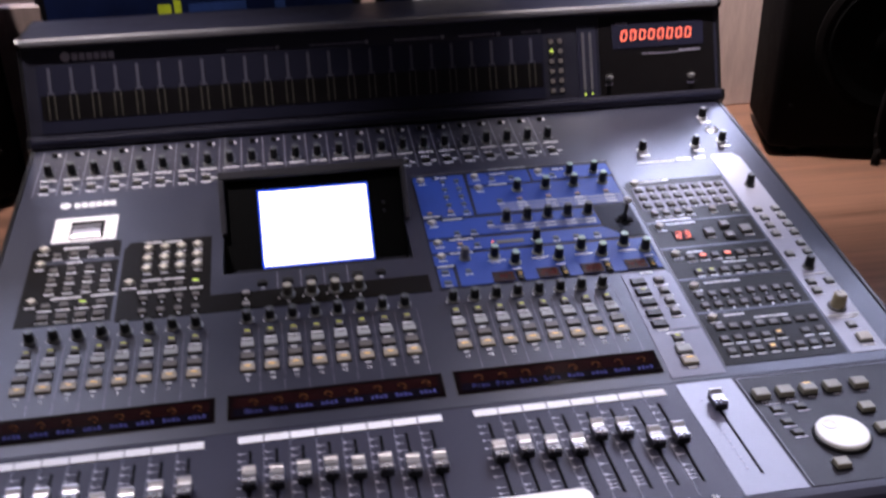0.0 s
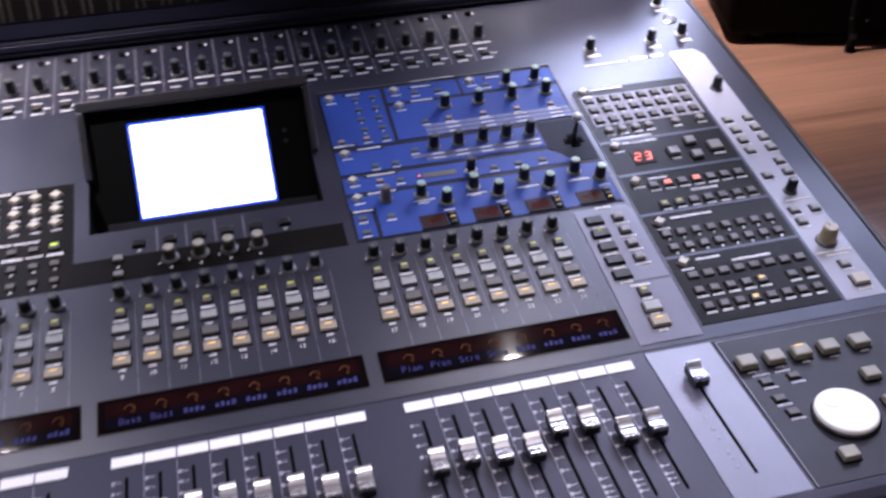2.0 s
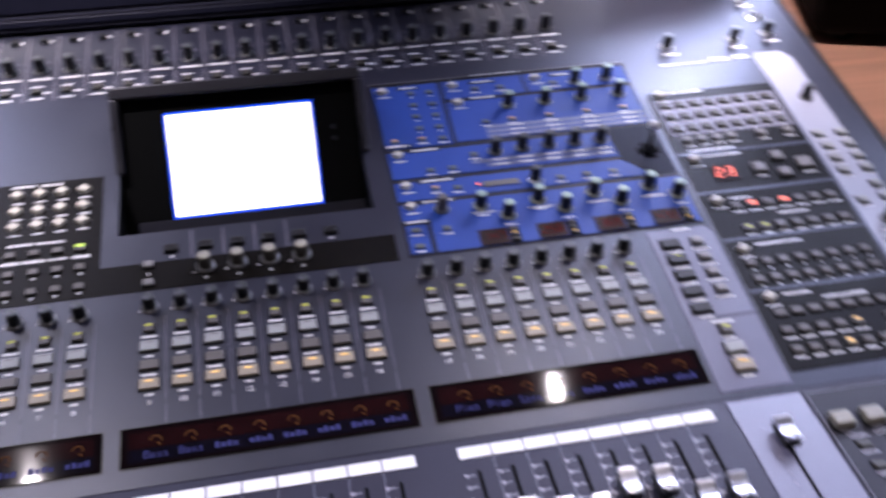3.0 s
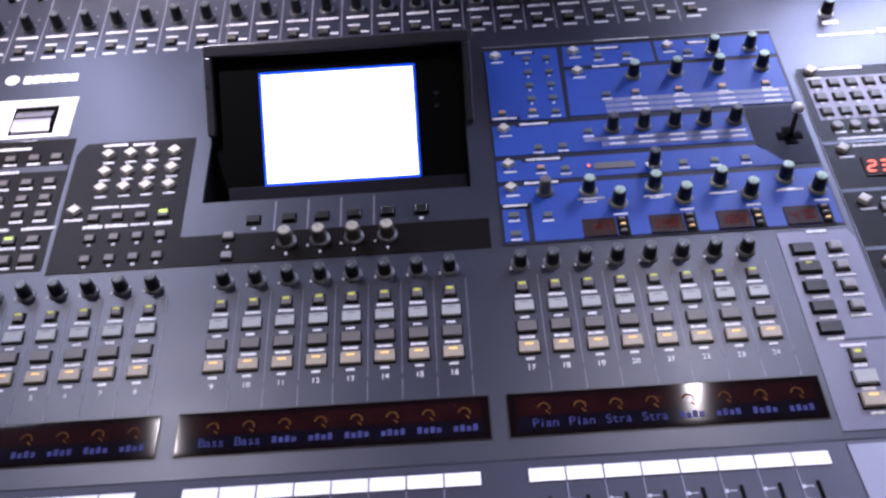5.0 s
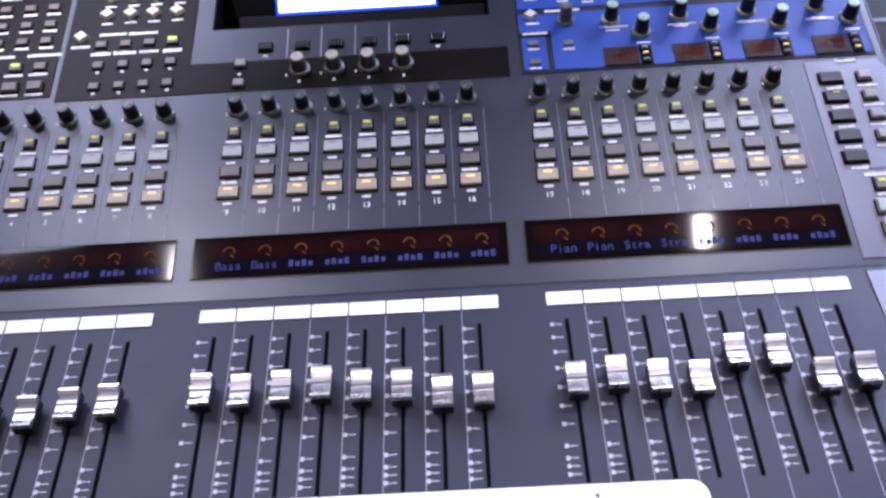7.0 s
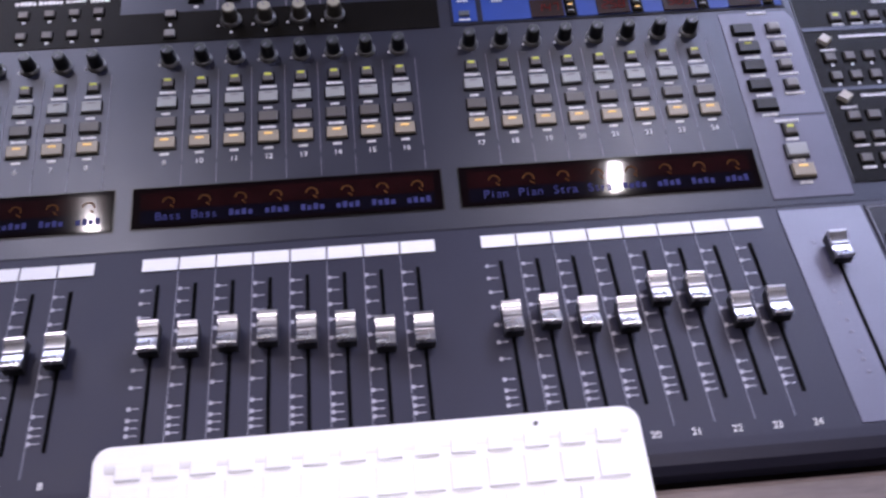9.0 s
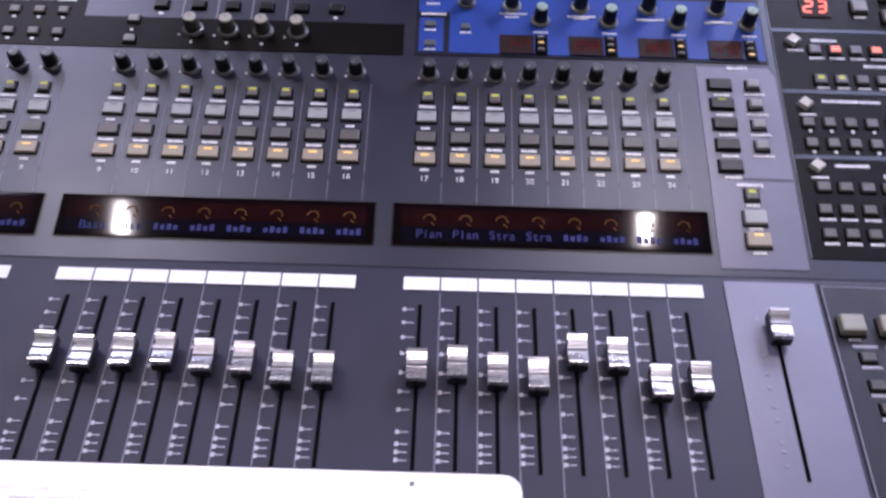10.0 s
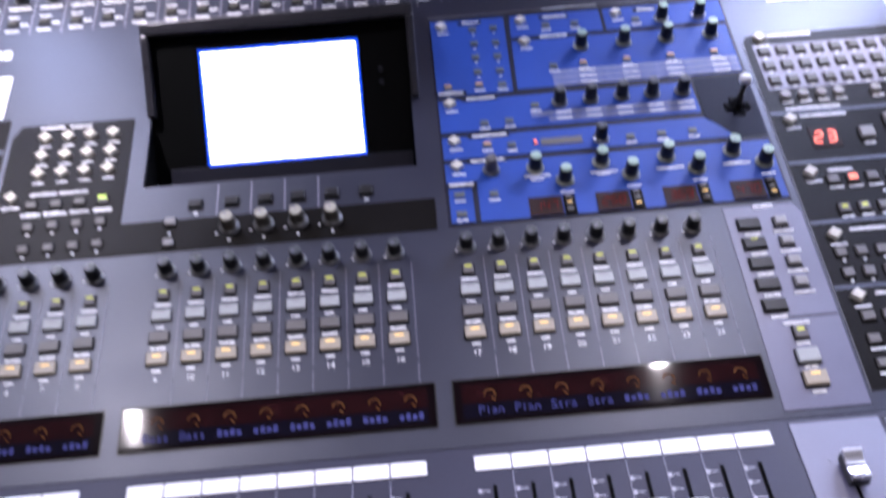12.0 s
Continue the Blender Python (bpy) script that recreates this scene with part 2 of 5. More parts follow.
def caption(parent, frame_m, u, w, lu, lw, m=None, h=0.0004, base=0.0):
    """A printed word too small to read: a plain bar."""
    m = m or PRINT
    k = ("caption", round(lu, 4), round(lw, 4), m.name)
    if k not in MESHES:
        rnd = random.Random(int(lu * 20000) + int(lw * 9000))
        top, low, x = [], [], -lu / 2
        while x < lu / 2 - lw * 0.3:
            step = min(lw * rnd.uniform(0.55, 1.0), lu / 2 - x)
            rise = lw * rnd.choice((0.5, 0.5, 0.4, 0.32))
            gap = lw * rnd.choice((0.12, 0.12, 0.16, 0.28))
            for px, py in ((x, rise), (x + step, rise), (x + step, 0.12 * lw), (x + step + gap, 0.12 * lw)):
                top.append((px, py))
                low.append((px, -lw / 2 if py > 0.12 * lw else -0.12 * lw))
            x += step + gap
        top, low = top[:-2], low[:-2]
        bm = bmesh.new()
        rows = [[bm.verts.new((px, py, z)) for px, py in line] for line, z in ((low, 0), (low, h), (top, h), (top, 0))]
        for one, two in zip(rows, rows[1:]):
            for i in range(len(one) - 1):
                if one[i].co != one[i + 1].co or two[i].co != two[i + 1].co:
                    bm.faces.new((one[i], one[i + 1], two[i + 1], two[i]))
        for i in (0, -1):
            bm.faces.new([row[i] for row in rows])
        bmesh.ops.recalc_face_normals(bm, faces=bm.faces)
        MESHES[k] = to_mesh(bm, "caption", m)
    me = MESHES[k]
    return put("caption", me, parent, frame_m @ pose(u, w, base))


def text_mesh(words, size, m):
    k = ("text", words, size, m.name)
    if k not in MESHES:
        cu = bpy.data.curves.new("lettering", "FONT")
        cu.body, cu.size, cu.align_x, cu.align_y, cu.extrude = words, size, "CENTER", "CENTER", 0.0002
        ob = bpy.data.objects.new("lettering", cu)
        me = bpy.data.meshes.new_from_object(ob)
        me.name = "lettering"
        bpy.data.objects.remove(ob)
        me.materials.clear()
        me.materials.append(m)
        MESHES[k] = me
    return MESHES[k]


def button(name, parent, frame_m, u, w, lu, lw, m, h=0.0035, base=0.0, lamp=None, lamp_size=(0.5, 0.3), lamp_at=0.2, well=True, label=""):
    """A rounded key in a dark gap, with a lamp window where it has one."""
    me = box_mesh(name, m, -lu / 2, lu / 2, -lw / 2, lw / 2, 0, h, min(lu, lw, h) * (0.30 if lu < 0.0088 else 0.20), 2)
    ob = put(name, me, parent, frame_m @ pose(u, w, base), label)
    if well:
        put("key_gap", box_mesh("key_gap", SLOT, -lu / 2 - 0.0009, lu / 2 + 0.0009, -lw / 2 - 0.0011, lw / 2 + 0.0008, 0, 0.0005), ob, frame_m @ pose(u, w, base))
    if lamp:
        a, b = lu * lamp_size[0], lw * lamp_size[1]
        put("lamp", box_mesh("lamp", lamp, -a / 2, a / 2, -b / 2, b / 2, 0, 0.0006), ob, frame_m @ pose(u, w + lw * lamp_at, base + h - 0.0003))
    return ob


def diamond(parent, frame_m, u, w, a=0.0058, base=0.0006):
    k = ("diamond", a)
    if k not in MESHES:
        bm = bmesh.new()
        low = [bm.verts.new(p) for p in ((a, 0, 0), (0, a * 0.92, 0), (-a, 0, 0), (0, -a * 0.92, 0))]
        top = [bm.verts.new((v.co.x * 0.86, v.co.y * 0.86, 0.0032)) for v in low]
        bm.faces.new(top)
        for i in range(4):
            bm.faces.new((low[i], low[(i + 1) % 4], top[(i + 1) % 4], top[i]))
        MESHES[k] = to_mesh(bm, "diamond_key", CREAM)
    return put("diamond_key", MESHES[k], parent, frame_m @ pose(u, w, base))


def knob(name, parent, frame_m, u, w, r=0.0052, h=0.0140, top=None, skirt=None, body=None, base=0.0, turn=40):
    """A turned knob with a wide skirt, a cap disc and a pointer line."""
    body, top, skirt = body or BLACK, top or KNOBCAP, skirt or SKIRT
    at = frame_m @ pose(u, w, base, 0, 0, turn)
    ob = put(name, turned(f"{name}_body{r:.4f}", body, [(r, 0.0015), (r * 0.96, 0.004), (r * 0.86, h - 0.001), (r * 0.78, h)], 20), parent, at)
    put("skirt", turned(f"{name}_skirt{r:.4f}", skirt, [(r * 1.28, 0), (r * 1.28, 0.0008), (r * 1.05, 0.0022)], 24), ob, at)
    put("cap", turned(f"{name}_cap{r:.4f}", top, [(r * 0.76, 0), (r * 0.76, 0.0006), (r * 0.66, 0.0011)], 18), ob, at @ pose(0, 0, h - 0.0001))
    put("pointer", box_mesh("pointer", PRINTGREY, -0.0004, 0.0004, 0, r * 0.7, 0, 0.0004), ob, at @ pose(0, 0, h + 0.0009))
    return ob


SEGS = {"0": "abcdef", "1": "bc", "2": "abged", "3": "abgcd", "4": "fgbc", "5": "afgcd", "6": "afgedc", "7": "abc", "8": "abcdefg", "9": "abfgcd"}


def digit(parent, frame_m, ch, u, w, hgt, m, base=0.0):
    """One seven-segment figure, leaning to the right."""
    k = ("digit", ch, hgt, m.name)
    if k not in MESHES:
        wd, t = hgt * 0.56, hgt * 0.12
        place = {"a": (0, hgt / 2, 1), "g": (0, 0, 1), "d": (0, -hgt / 2, 1), "f": (-wd / 2, hgt / 4, 0), "b": (wd / 2, hgt / 4, 0), "e": (-wd / 2, -hgt / 4, 0), "c": (wd / 2, -hgt / 4, 0)}
        bm = bmesh.new()
        for s in SEGS[ch]:
            x, y, flat = place[s]
            lx, ly = (wd * 0.8, t) if flat else (t, hgt * 0.42)
            box_bm(x - lx / 2, x + lx / 2, y - ly / 2, y + ly / 2, 0, 0.0003, bm=bm)
        for v in bm.verts:
            v.co.x += v.co.y * 0.14
        MESHES[k] = to_mesh(bm, "figure", m)
    return put("figure", MESHES[k], parent, frame_m @ pose(u, w, base))


# ---- room ----
def wall(name, x0, x1, y0, y1, z0, z1, m, label):
    return solid(name, box_mesh(name, m, x0, x1, y0, y1, z0, z1), pose(0, 0, 0), label, "wall", kind="structure")


tagged(solid("floor", box_mesh("floor", FLOORWOOD, -2.4, 2.6, -2.6, 1.25, -0.1, 0), pose(0, 0, 0), "dark wooden floor of the studio", "floor"), kind="structure")
# unseen ceiling, added for bounce; its tone is dark to keep reflections low
tagged(solid("ceiling", box_mesh("ceiling", CEILPAINT, -2.4, 2.6, -2.6, 1.25, 2.6, 2.7), pose(0, 0, 0), "unseen grey ceiling added over the studio, dark to keep reflections low", "ceiling"), kind="structure")
wall("wall_north", -2.5, 2.7, 1.25, 1.35, 0, 2.6, WALLPAINT, "brown painted wall behind the mixing desk")
# the three walls below are unseen, added to close the room and bounce light
wall("wall_south", -2.5, 2.7, -2.7, -2.6, 0, 2.6, WALLPAINT, "brown painted wall behind the seat")
wall("wall_west", -2.5, -2.4, -2.6, 1.25, 0, 2.6, WALLPAINT, "brown painted side wall")
wall("wall_east", 2.6, 2.7, -2.6, 1.25, 0, 2.6, WALLPAINT, "brown painted side wall")

# ---- desk ----
desk = thing("studio_desk", pose(0, 0.2, 0), "reddish brown wooden studio desk around the console", "desk")
WING = Z0 - 0.004
put("desktop", box_mesh("desktop", WOOD, 0.448, 1.45, -0.45, 1.22, -0.04, 0, 0.003, 2), desk, pose(0, 0, WING), "reddish brown wood grain")
put("desktop", box_mesh("desktop", WOOD, -1.45, -0.468, -0.45, 1.22, -0.04, 0, 0.003, 2), desk, pose(0, 0, WING), "reddish brown wood grain")
put("desktop", box_mesh("desktop", WOOD, -0.468, 0.448, 0.70, 1.22, -0.04, 0, 0.003, 2), desk, pose(0, 0, WING), "reddish brown wood grain")
put("front_rail", box_mesh("front_rail", RAILWOOD, -0.468, 0.448, -0.45, -0.172, -0.04, 0, 0.004, 2), desk, pose(0, 0, Z0 - 0.012), "dull greyish brown wood")
put("shelf", box_mesh("shelf", WOOD, -0.468, 0.448, -0.172, 0.70, -0.03, 0), desk, pose(0, 0, Z0 - 0.15))
for x in (-0.9564, 0.956):
    put("backboard", box_mesh("backboard", BOARD, -0.494, 0.494, 0.0, 0.02, 0, 0.22, 0.002, 1), desk, pose(x, 0.725, WING), "greyish pink upright board")
for x in (-1.40, -0.50, 0.50, 1.40):
    put("leg_panel", box_mesh("leg_panel", WOOD, -0.02, 0.02, -0.38, 1.15, 0, WING - 0.04), desk, pose(x, 0, 0))

# ---- mixing console ----
UL, UR = -0.4555, 0.4405
REAR = 0.60
console = thing("mixing_console", pose(0, 0.2, Z0 - 0.15), "large dark blue-grey digital mixing console with lit keys", "mixing console")


def grid_sheet(name, m, us, ws, skip, frame_m, parent, label="", turn_down=0.004):
    """A panel skin with square openings and a short turned-down rim."""
    bm = bmesh.new()
    vs = {(i, j): bm.verts.new((u, w, 0)) for i, u in enumerate(us) for j, w in enumerate(ws)}
    for i in range(len(us) - 1):
        for j in range(len(ws) - 1):
            if (i, j) not in skip:
                bm.faces.new((vs[i, j], vs[i + 1, j], vs[i + 1, j + 1], vs[i, j + 1]))
    edges = [e for e in bm.edges if len(e.link_faces) == 1]
    r = bmesh.ops.extrude_edge_only(bm, edges=edges)
    for v in (g for g in r["geom"] if isinstance(g, bmesh.types.BMVert)):
        v.co.z -= turn_down
    bmesh.ops.recalc_face_normals(bm, faces=bm.faces)
    if sum(f.normal.z for f in bm.faces) < 0:
        bmesh.ops.reverse_faces(bm, faces=bm.faces)
    return put(name, to_mesh(bm, name, m), parent, frame_m, label)


# screen well in the rear panel
WELL_U, WELL_W = (-0.2225, -0.0195), (0.2285, 0.306)
grid_sheet("rear_panel", PANEL, [UL, *WELL_U, UR], [0.0, *WELL_W, REAR], {(1, 1)}, MU, console, "satin blue-grey painted metal")


def profile_prism(name, m, parent, ring_yz, x0, x1, at, label="", bevel=0.0):
    """A body with one outline in y and z, drawn out along x."""
    bm = bmesh.new()
    a = [bm.verts.new((x0, y, z)) for y, z in ring_yz]
    b = [bm.verts.new((x1, y, z)) for y, z in ring_yz]
    n = len(ring_yz)
    bm.faces.new(a)
    bm.faces.new(b[::-1])
    for i in range(n):
        bm.faces.new((a[i], b[i], b[(i + 1) % n], a[(i + 1) % n]))
    bmesh.ops.recalc_face_normals(bm, faces=bm.faces)
    if bevel:
        bmesh.ops.bevel(bm, geom=list(bm.edges), offset=bevel, segments=2, affect="EDGES", profile=0.5)
    return put(name, to_mesh(bm, name, m), parent, at, label)


# front panel with a rounded nose
nose = [(FOLD - 0.001, -0.0004), (FOLD - 0.001, -0.012), (-0.150, -0.03), (-0.163, -0.026), (-0.168, -0.016), (-0.1675, -0.008), (-0.164, -0.003), (-0.158, -0.0004), (-0.152, 0.0)]
profile_prism("front_panel", FADERPANEL, console, nose, UL, UR, ML, "charcoal blue painted metal")
put("fold_seam", box_mesh("fold_seam", FADERPANEL, UL, UR, FOLD - 0.0008, FOLD + 0.0002, -0.003, -0.0003), console, ML)
rise = math.radians(SLOPE)
top_y, top_z = FOLD + REAR * math.cos(rise), REAR * math.sin(rise)
hull = [(-0.15, -0.03), (0.0, -0.012), (0.22, -0.012), (0.23, -0.04), (0.33, -0.04), (0.34, -0.008 + 0.34 * math.tan(rise) - 0.02), (top_y, top_z - 0.006), (top_y, -0.15), (-0.12, -0.15)]
profile_prism("chassis", DARKTRIM, console, hull, UL + 0.004, UR - 0.004, ML, "dark sheet-metal body")
side = [(-0.164, 0.0005), (-0.169, -0.02), (-0.12, -0.15), (top_y, -0.15), (top_y, top_z + 0.0015), (FOLD, 0.0015)]
for x in (UL - 0.005, UR + 0.0005):
    profile_prism("side_cheek", BLACK, console, side, x, x + 0.0045, ML, "black side plate", 0.0008)


# ---- fader section ----
FADER_V = [-0.058, -0.0565, -0.060, -0.0605, -0.0742, -0.0720, -0.0680, -0.0668,
           -0.0630, -0.0650, -0.0635, -0.0622, -0.0652, -0.0662, -0.0718, -0.0712,
           -0.0678, -0.0650, -0.0690, -0.0712, -0.0545, -0.0566, -0.0735, -0.0712]
MARKS = (-0.0240, -0.0335, -0.0439, -0.0549, -0.0678, -0.0800, -0.0915, -0.1051, -0.1123, -0.1171, -0.1218)


def fader_cap_mesh():
    """A silver cap, hollow, with a ridge and a groove across its middle and a stepped far end."""
    outline = [(-0.0106, 0.0085), (-0.0107, 0.0112), (-0.0102, 0.0118), (-0.0090, 0.0119)]
    for y in (-0.0070, -0.0050, -0.0030, -0.0014):
        outline.append((y, 0.0099 + 0.0019 * (y / 0.0090) ** 2))
    outline += [(-0.0010, 0.0092), (-0.0004, 0.0092), (-0.0002, 0.0101), (0.0004, 0.0107), (0.0016, 0.0107), (0.0021, 0.0101)]
    for y in (0.0040, 0.0058):
        outline.append((y, 0.0100 + 0.0024 * (y / 0.0090) ** 2))
    outline += [(0.0062, 0.0116), (0.0080, 0.0124), (0.0083, 0.0130), (0.0098, 0.0131), (0.0104, 0.0126), (0.0105, 0.0085)]
    bm = bmesh.new()
    a = [bm.verts.new((-0.0055, y * 0.90, z)) for y, z in outline]
    b = [bm.verts.new((0.0055, y * 0.90, z)) for y, z in outline]
    n = len(outline)
    bm.faces.new(a)
    bm.faces.new(b[::-1])
    for i in range(n):
        bm.faces.new((a[i], b[i], b[(i + 1) % n], a[(i + 1) % n]))
    bmesh.ops.recalc_face_normals(bm, faces=bm.faces)
    return to_mesh(bm, "fader_cap", SILVER)


CAP = fader_cap_mesh()
bmb = bmesh.new()
low = [bmb.verts.new(p) for p in ((-0.0056, -0.0095, 0.0025), (0.0056, -0.0095, 0.0025), (0.0056, 0.0094, 0.0025), (-0.0056, 0.0094, 0.0025))]
mid = [bmb.verts.new((v.co.x * 1.01, v.co.y * 1.0, 0.0087)) for v in low]
bmb.faces.new(mid)
bmb.faces.new(low[::-1])
for i in range(4):
    bmb.faces.new((low[i], low[(i + 1) % 4], mid[(i + 1) % 4], mid[i]))
box_bm(-0.0005, 0.0005, -0.006, 0.006, -0.002, 0.003, bm=bmb)
CAPBASE = to_mesh(bmb, "cap_base", BLACK)




def mark_mesh(length):
    """One printed scale mark: a short dash swelling into a figure's blot."""
    bm = bmesh.new()
    ring = [(-0.0034, -0.0012), (-0.0014, -0.0012), (-0.0013, -0.0003), (length, -0.0003), (length, 0.0003), (-0.0013, 0.0003), (-0.0014, 0.0013), (-0.0034, 0.0013)]
    bm.faces.new([bm.verts.new((x, y, 0.0003)) for x, y in ring])
    bm.normal_update()
    return to_mesh(bm, "scale_mark", SCALEPRINT)


MARK, LONGMARK = mark_mesh(0.0034), mark_mesh(0.0044)


def fader(u, v, slot0=-0.0205, slot1=-0.1275, ground=0.0):
    at = ML @ pose(u, 0, ground)
    put("fader_slot", box_mesh("fader_slot", SLOT, -0.0011, 0.0011, slot1, slot0, -0.001, 0.0004), console, at)
    cap = put("fader_cap", CAP, console, ML @ pose(u, v, ground), "silver fader cap")
    put("cap_base", CAPBASE, cap, ML @ pose(u, v, ground), "black fader foot")


for b in range(3):
    for i in range(8):
        ch = b * 8 + i
        u = 0.0110 + 0.02235 * i + 0.2077 * (b - 2)
        fader(u, FADER_V[ch] - 0.001)
        for j, v in enumerate(MARKS):
            put("scale_mark", LONGMARK if j == 2 else MARK, console, ML @ pose(u - 0.0066, v, 0))
        cell = 0.0225 * i + 0.2078 * (b - 2)
        put("name_tape", box_mesh("name_tape", PAPER, 0.0006, 0.0220, -0.0094, 0.0, 0, 0.0005), console, ML @ pose(cell, 0, 0), "blank white tape field")
        if i:
            put("divider_line", box_mesh("divider_line", PRINTGREY, -0.00025, 0.00025, -0.142, -0.0094, 0, 0.0002), console, ML @ pose(cell, 0, 0))
        put("channel_number", text_mesh(str(ch + 1), 0.0058, PAPER), console, ML @ pose(cell + 0.0112, -0.1472, 0.0003))

# master fader on its pale plate
plate("master_plate", LAVENDER, console, ML, 0.1925, 0.2470, -0.150, 0.0035, label="pale lavender painted plate")
fader(0.2175, -0.0343, ground=0.0006)
for v in (-0.0240, -0.050, -0.062, -0.071, -0.083, -0.0915, -0.105, -0.1105, -0.119):
    caption(console, ML, 0.2075, v, 0.0022, 0.0018, PRINTGREY, base=0.0006)

# transport corner with the wheel
CORNERPLATE = mat("transport_plate_paint", (0.0115, 0.0118, 0.020), 0.5, 0.0, 0.12, 30, 0.2, spec=0.3)
KEYBEIGE = mat("beige_key", (0.25, 0.235, 0.185), 0.45, 0.0, 0.08, 60, 0.1)
plate("transport_plate", CORNERPLATE, console, ML, 0.2495, 0.4392, -0.150, 0.0035, label="dark navy painted plate")
put("plate_groove", box_mesh("plate_groove", PRINTGREY, 0.2505, 0.4385, 0.0010, 0.0016, 0.0006, 0.0009), console, ML)
put("plate_groove", box_mesh("plate_groove", PRINTGREY, 0.2505, 0.2511, -0.149, 0.0010, 0.0006, 0.0009), console, ML)
for k, u in enumerate((0.2615, 0.2845, 0.3070, 0.3305, 0.3570)):
    button("transport_key", console, ML, u, -0.0285, 0.0142, 0.0120, KEYBEIGE, 0.0065, 0.0006, lamp=AMBER if k == 2 else None, lamp_size=(0.5, 0.12), lamp_at=0.36)
    caption(console, ML, u + 0.001, -0.0368, 0.0075, 0.0016, SCALEPRINT, base=0.0006)
for u, v in ((0.3450, -0.0630), (0.3830, -0.0640), (0.3440, -0.0925), (0.3640, -0.0905), (0.2850, -0.1300)):
    button("cursor_key", console, ML, u, v, 0.0125, 0.0105, KEYBEIGE, 0.0055, 0.0006)
for u, v in ((0.2668, -0.0495), (0.2896, -0.0487), (0.2675, -0.0680), (0.2700, -0.0830)):
    button("small_key", console, ML, u, v, 0.0085, 0.0060, SMOKE, 0.0022, 0.0006)
    caption(console, ML, u + 0.001, v - 0.0062, 0.0115, 0.0019, SCALEPRINT, base=0.0006)
for u, lu in ((0.2670, 0.014), (0.2850, 0.012)):
    caption(console, ML, u, -0.0415, lu, 0.0017, SCALEPRINT, base=0.0006)
DIPWHITE = mat("dip_white", (0.82, 0.82, 0.81), 0.45, 0.0, 0.03, 40)
WHEELWHITE = mat("wheel_white", (0.88, 0.88, 0.87), 0.4, 0.0, 0.03, 40)
bmw = lathe(bmesh.new(), [(0.0225, 0.0), (0.0225, 0.0042), (0.0219, 0.0056), (0.0205, 0.0062)], 48)
wheel = put("jog_wheel", to_mesh(bmw, "jog_wheel", WHEELWHITE), console, ML @ pose(0.3045, -0.0950, 0.0008), "white jog wheel")
put("wheel_ring", turned("wheel_ring", BLACK, [(0.0242, 0), (0.0242, 0.002), (0.0225, 0.003)], 48), wheel, ML @ pose(0.3045, -0.0950, 0.0007))
put("finger_dip", turned("finger_dip", DIPWHITE, [(0.0062, 0), (0.0062, 0.0006), (0.0056, 0.0007), (0.0048, 0.0002)], 24), wheel, ML @ pose(0.2975, -0.0850, 0.0069))

# ---- scribble displays and channel strips ----
ROWS_W = dict(knob=0.1505, sel=0.1300, white=0.1134, grey=0.0963, cue=0.0799)
NAMES = {8: "Bass", 9: "Bass", 16: "Pian", 17: "Pian", 18: "Stra", 19: "Stra"}


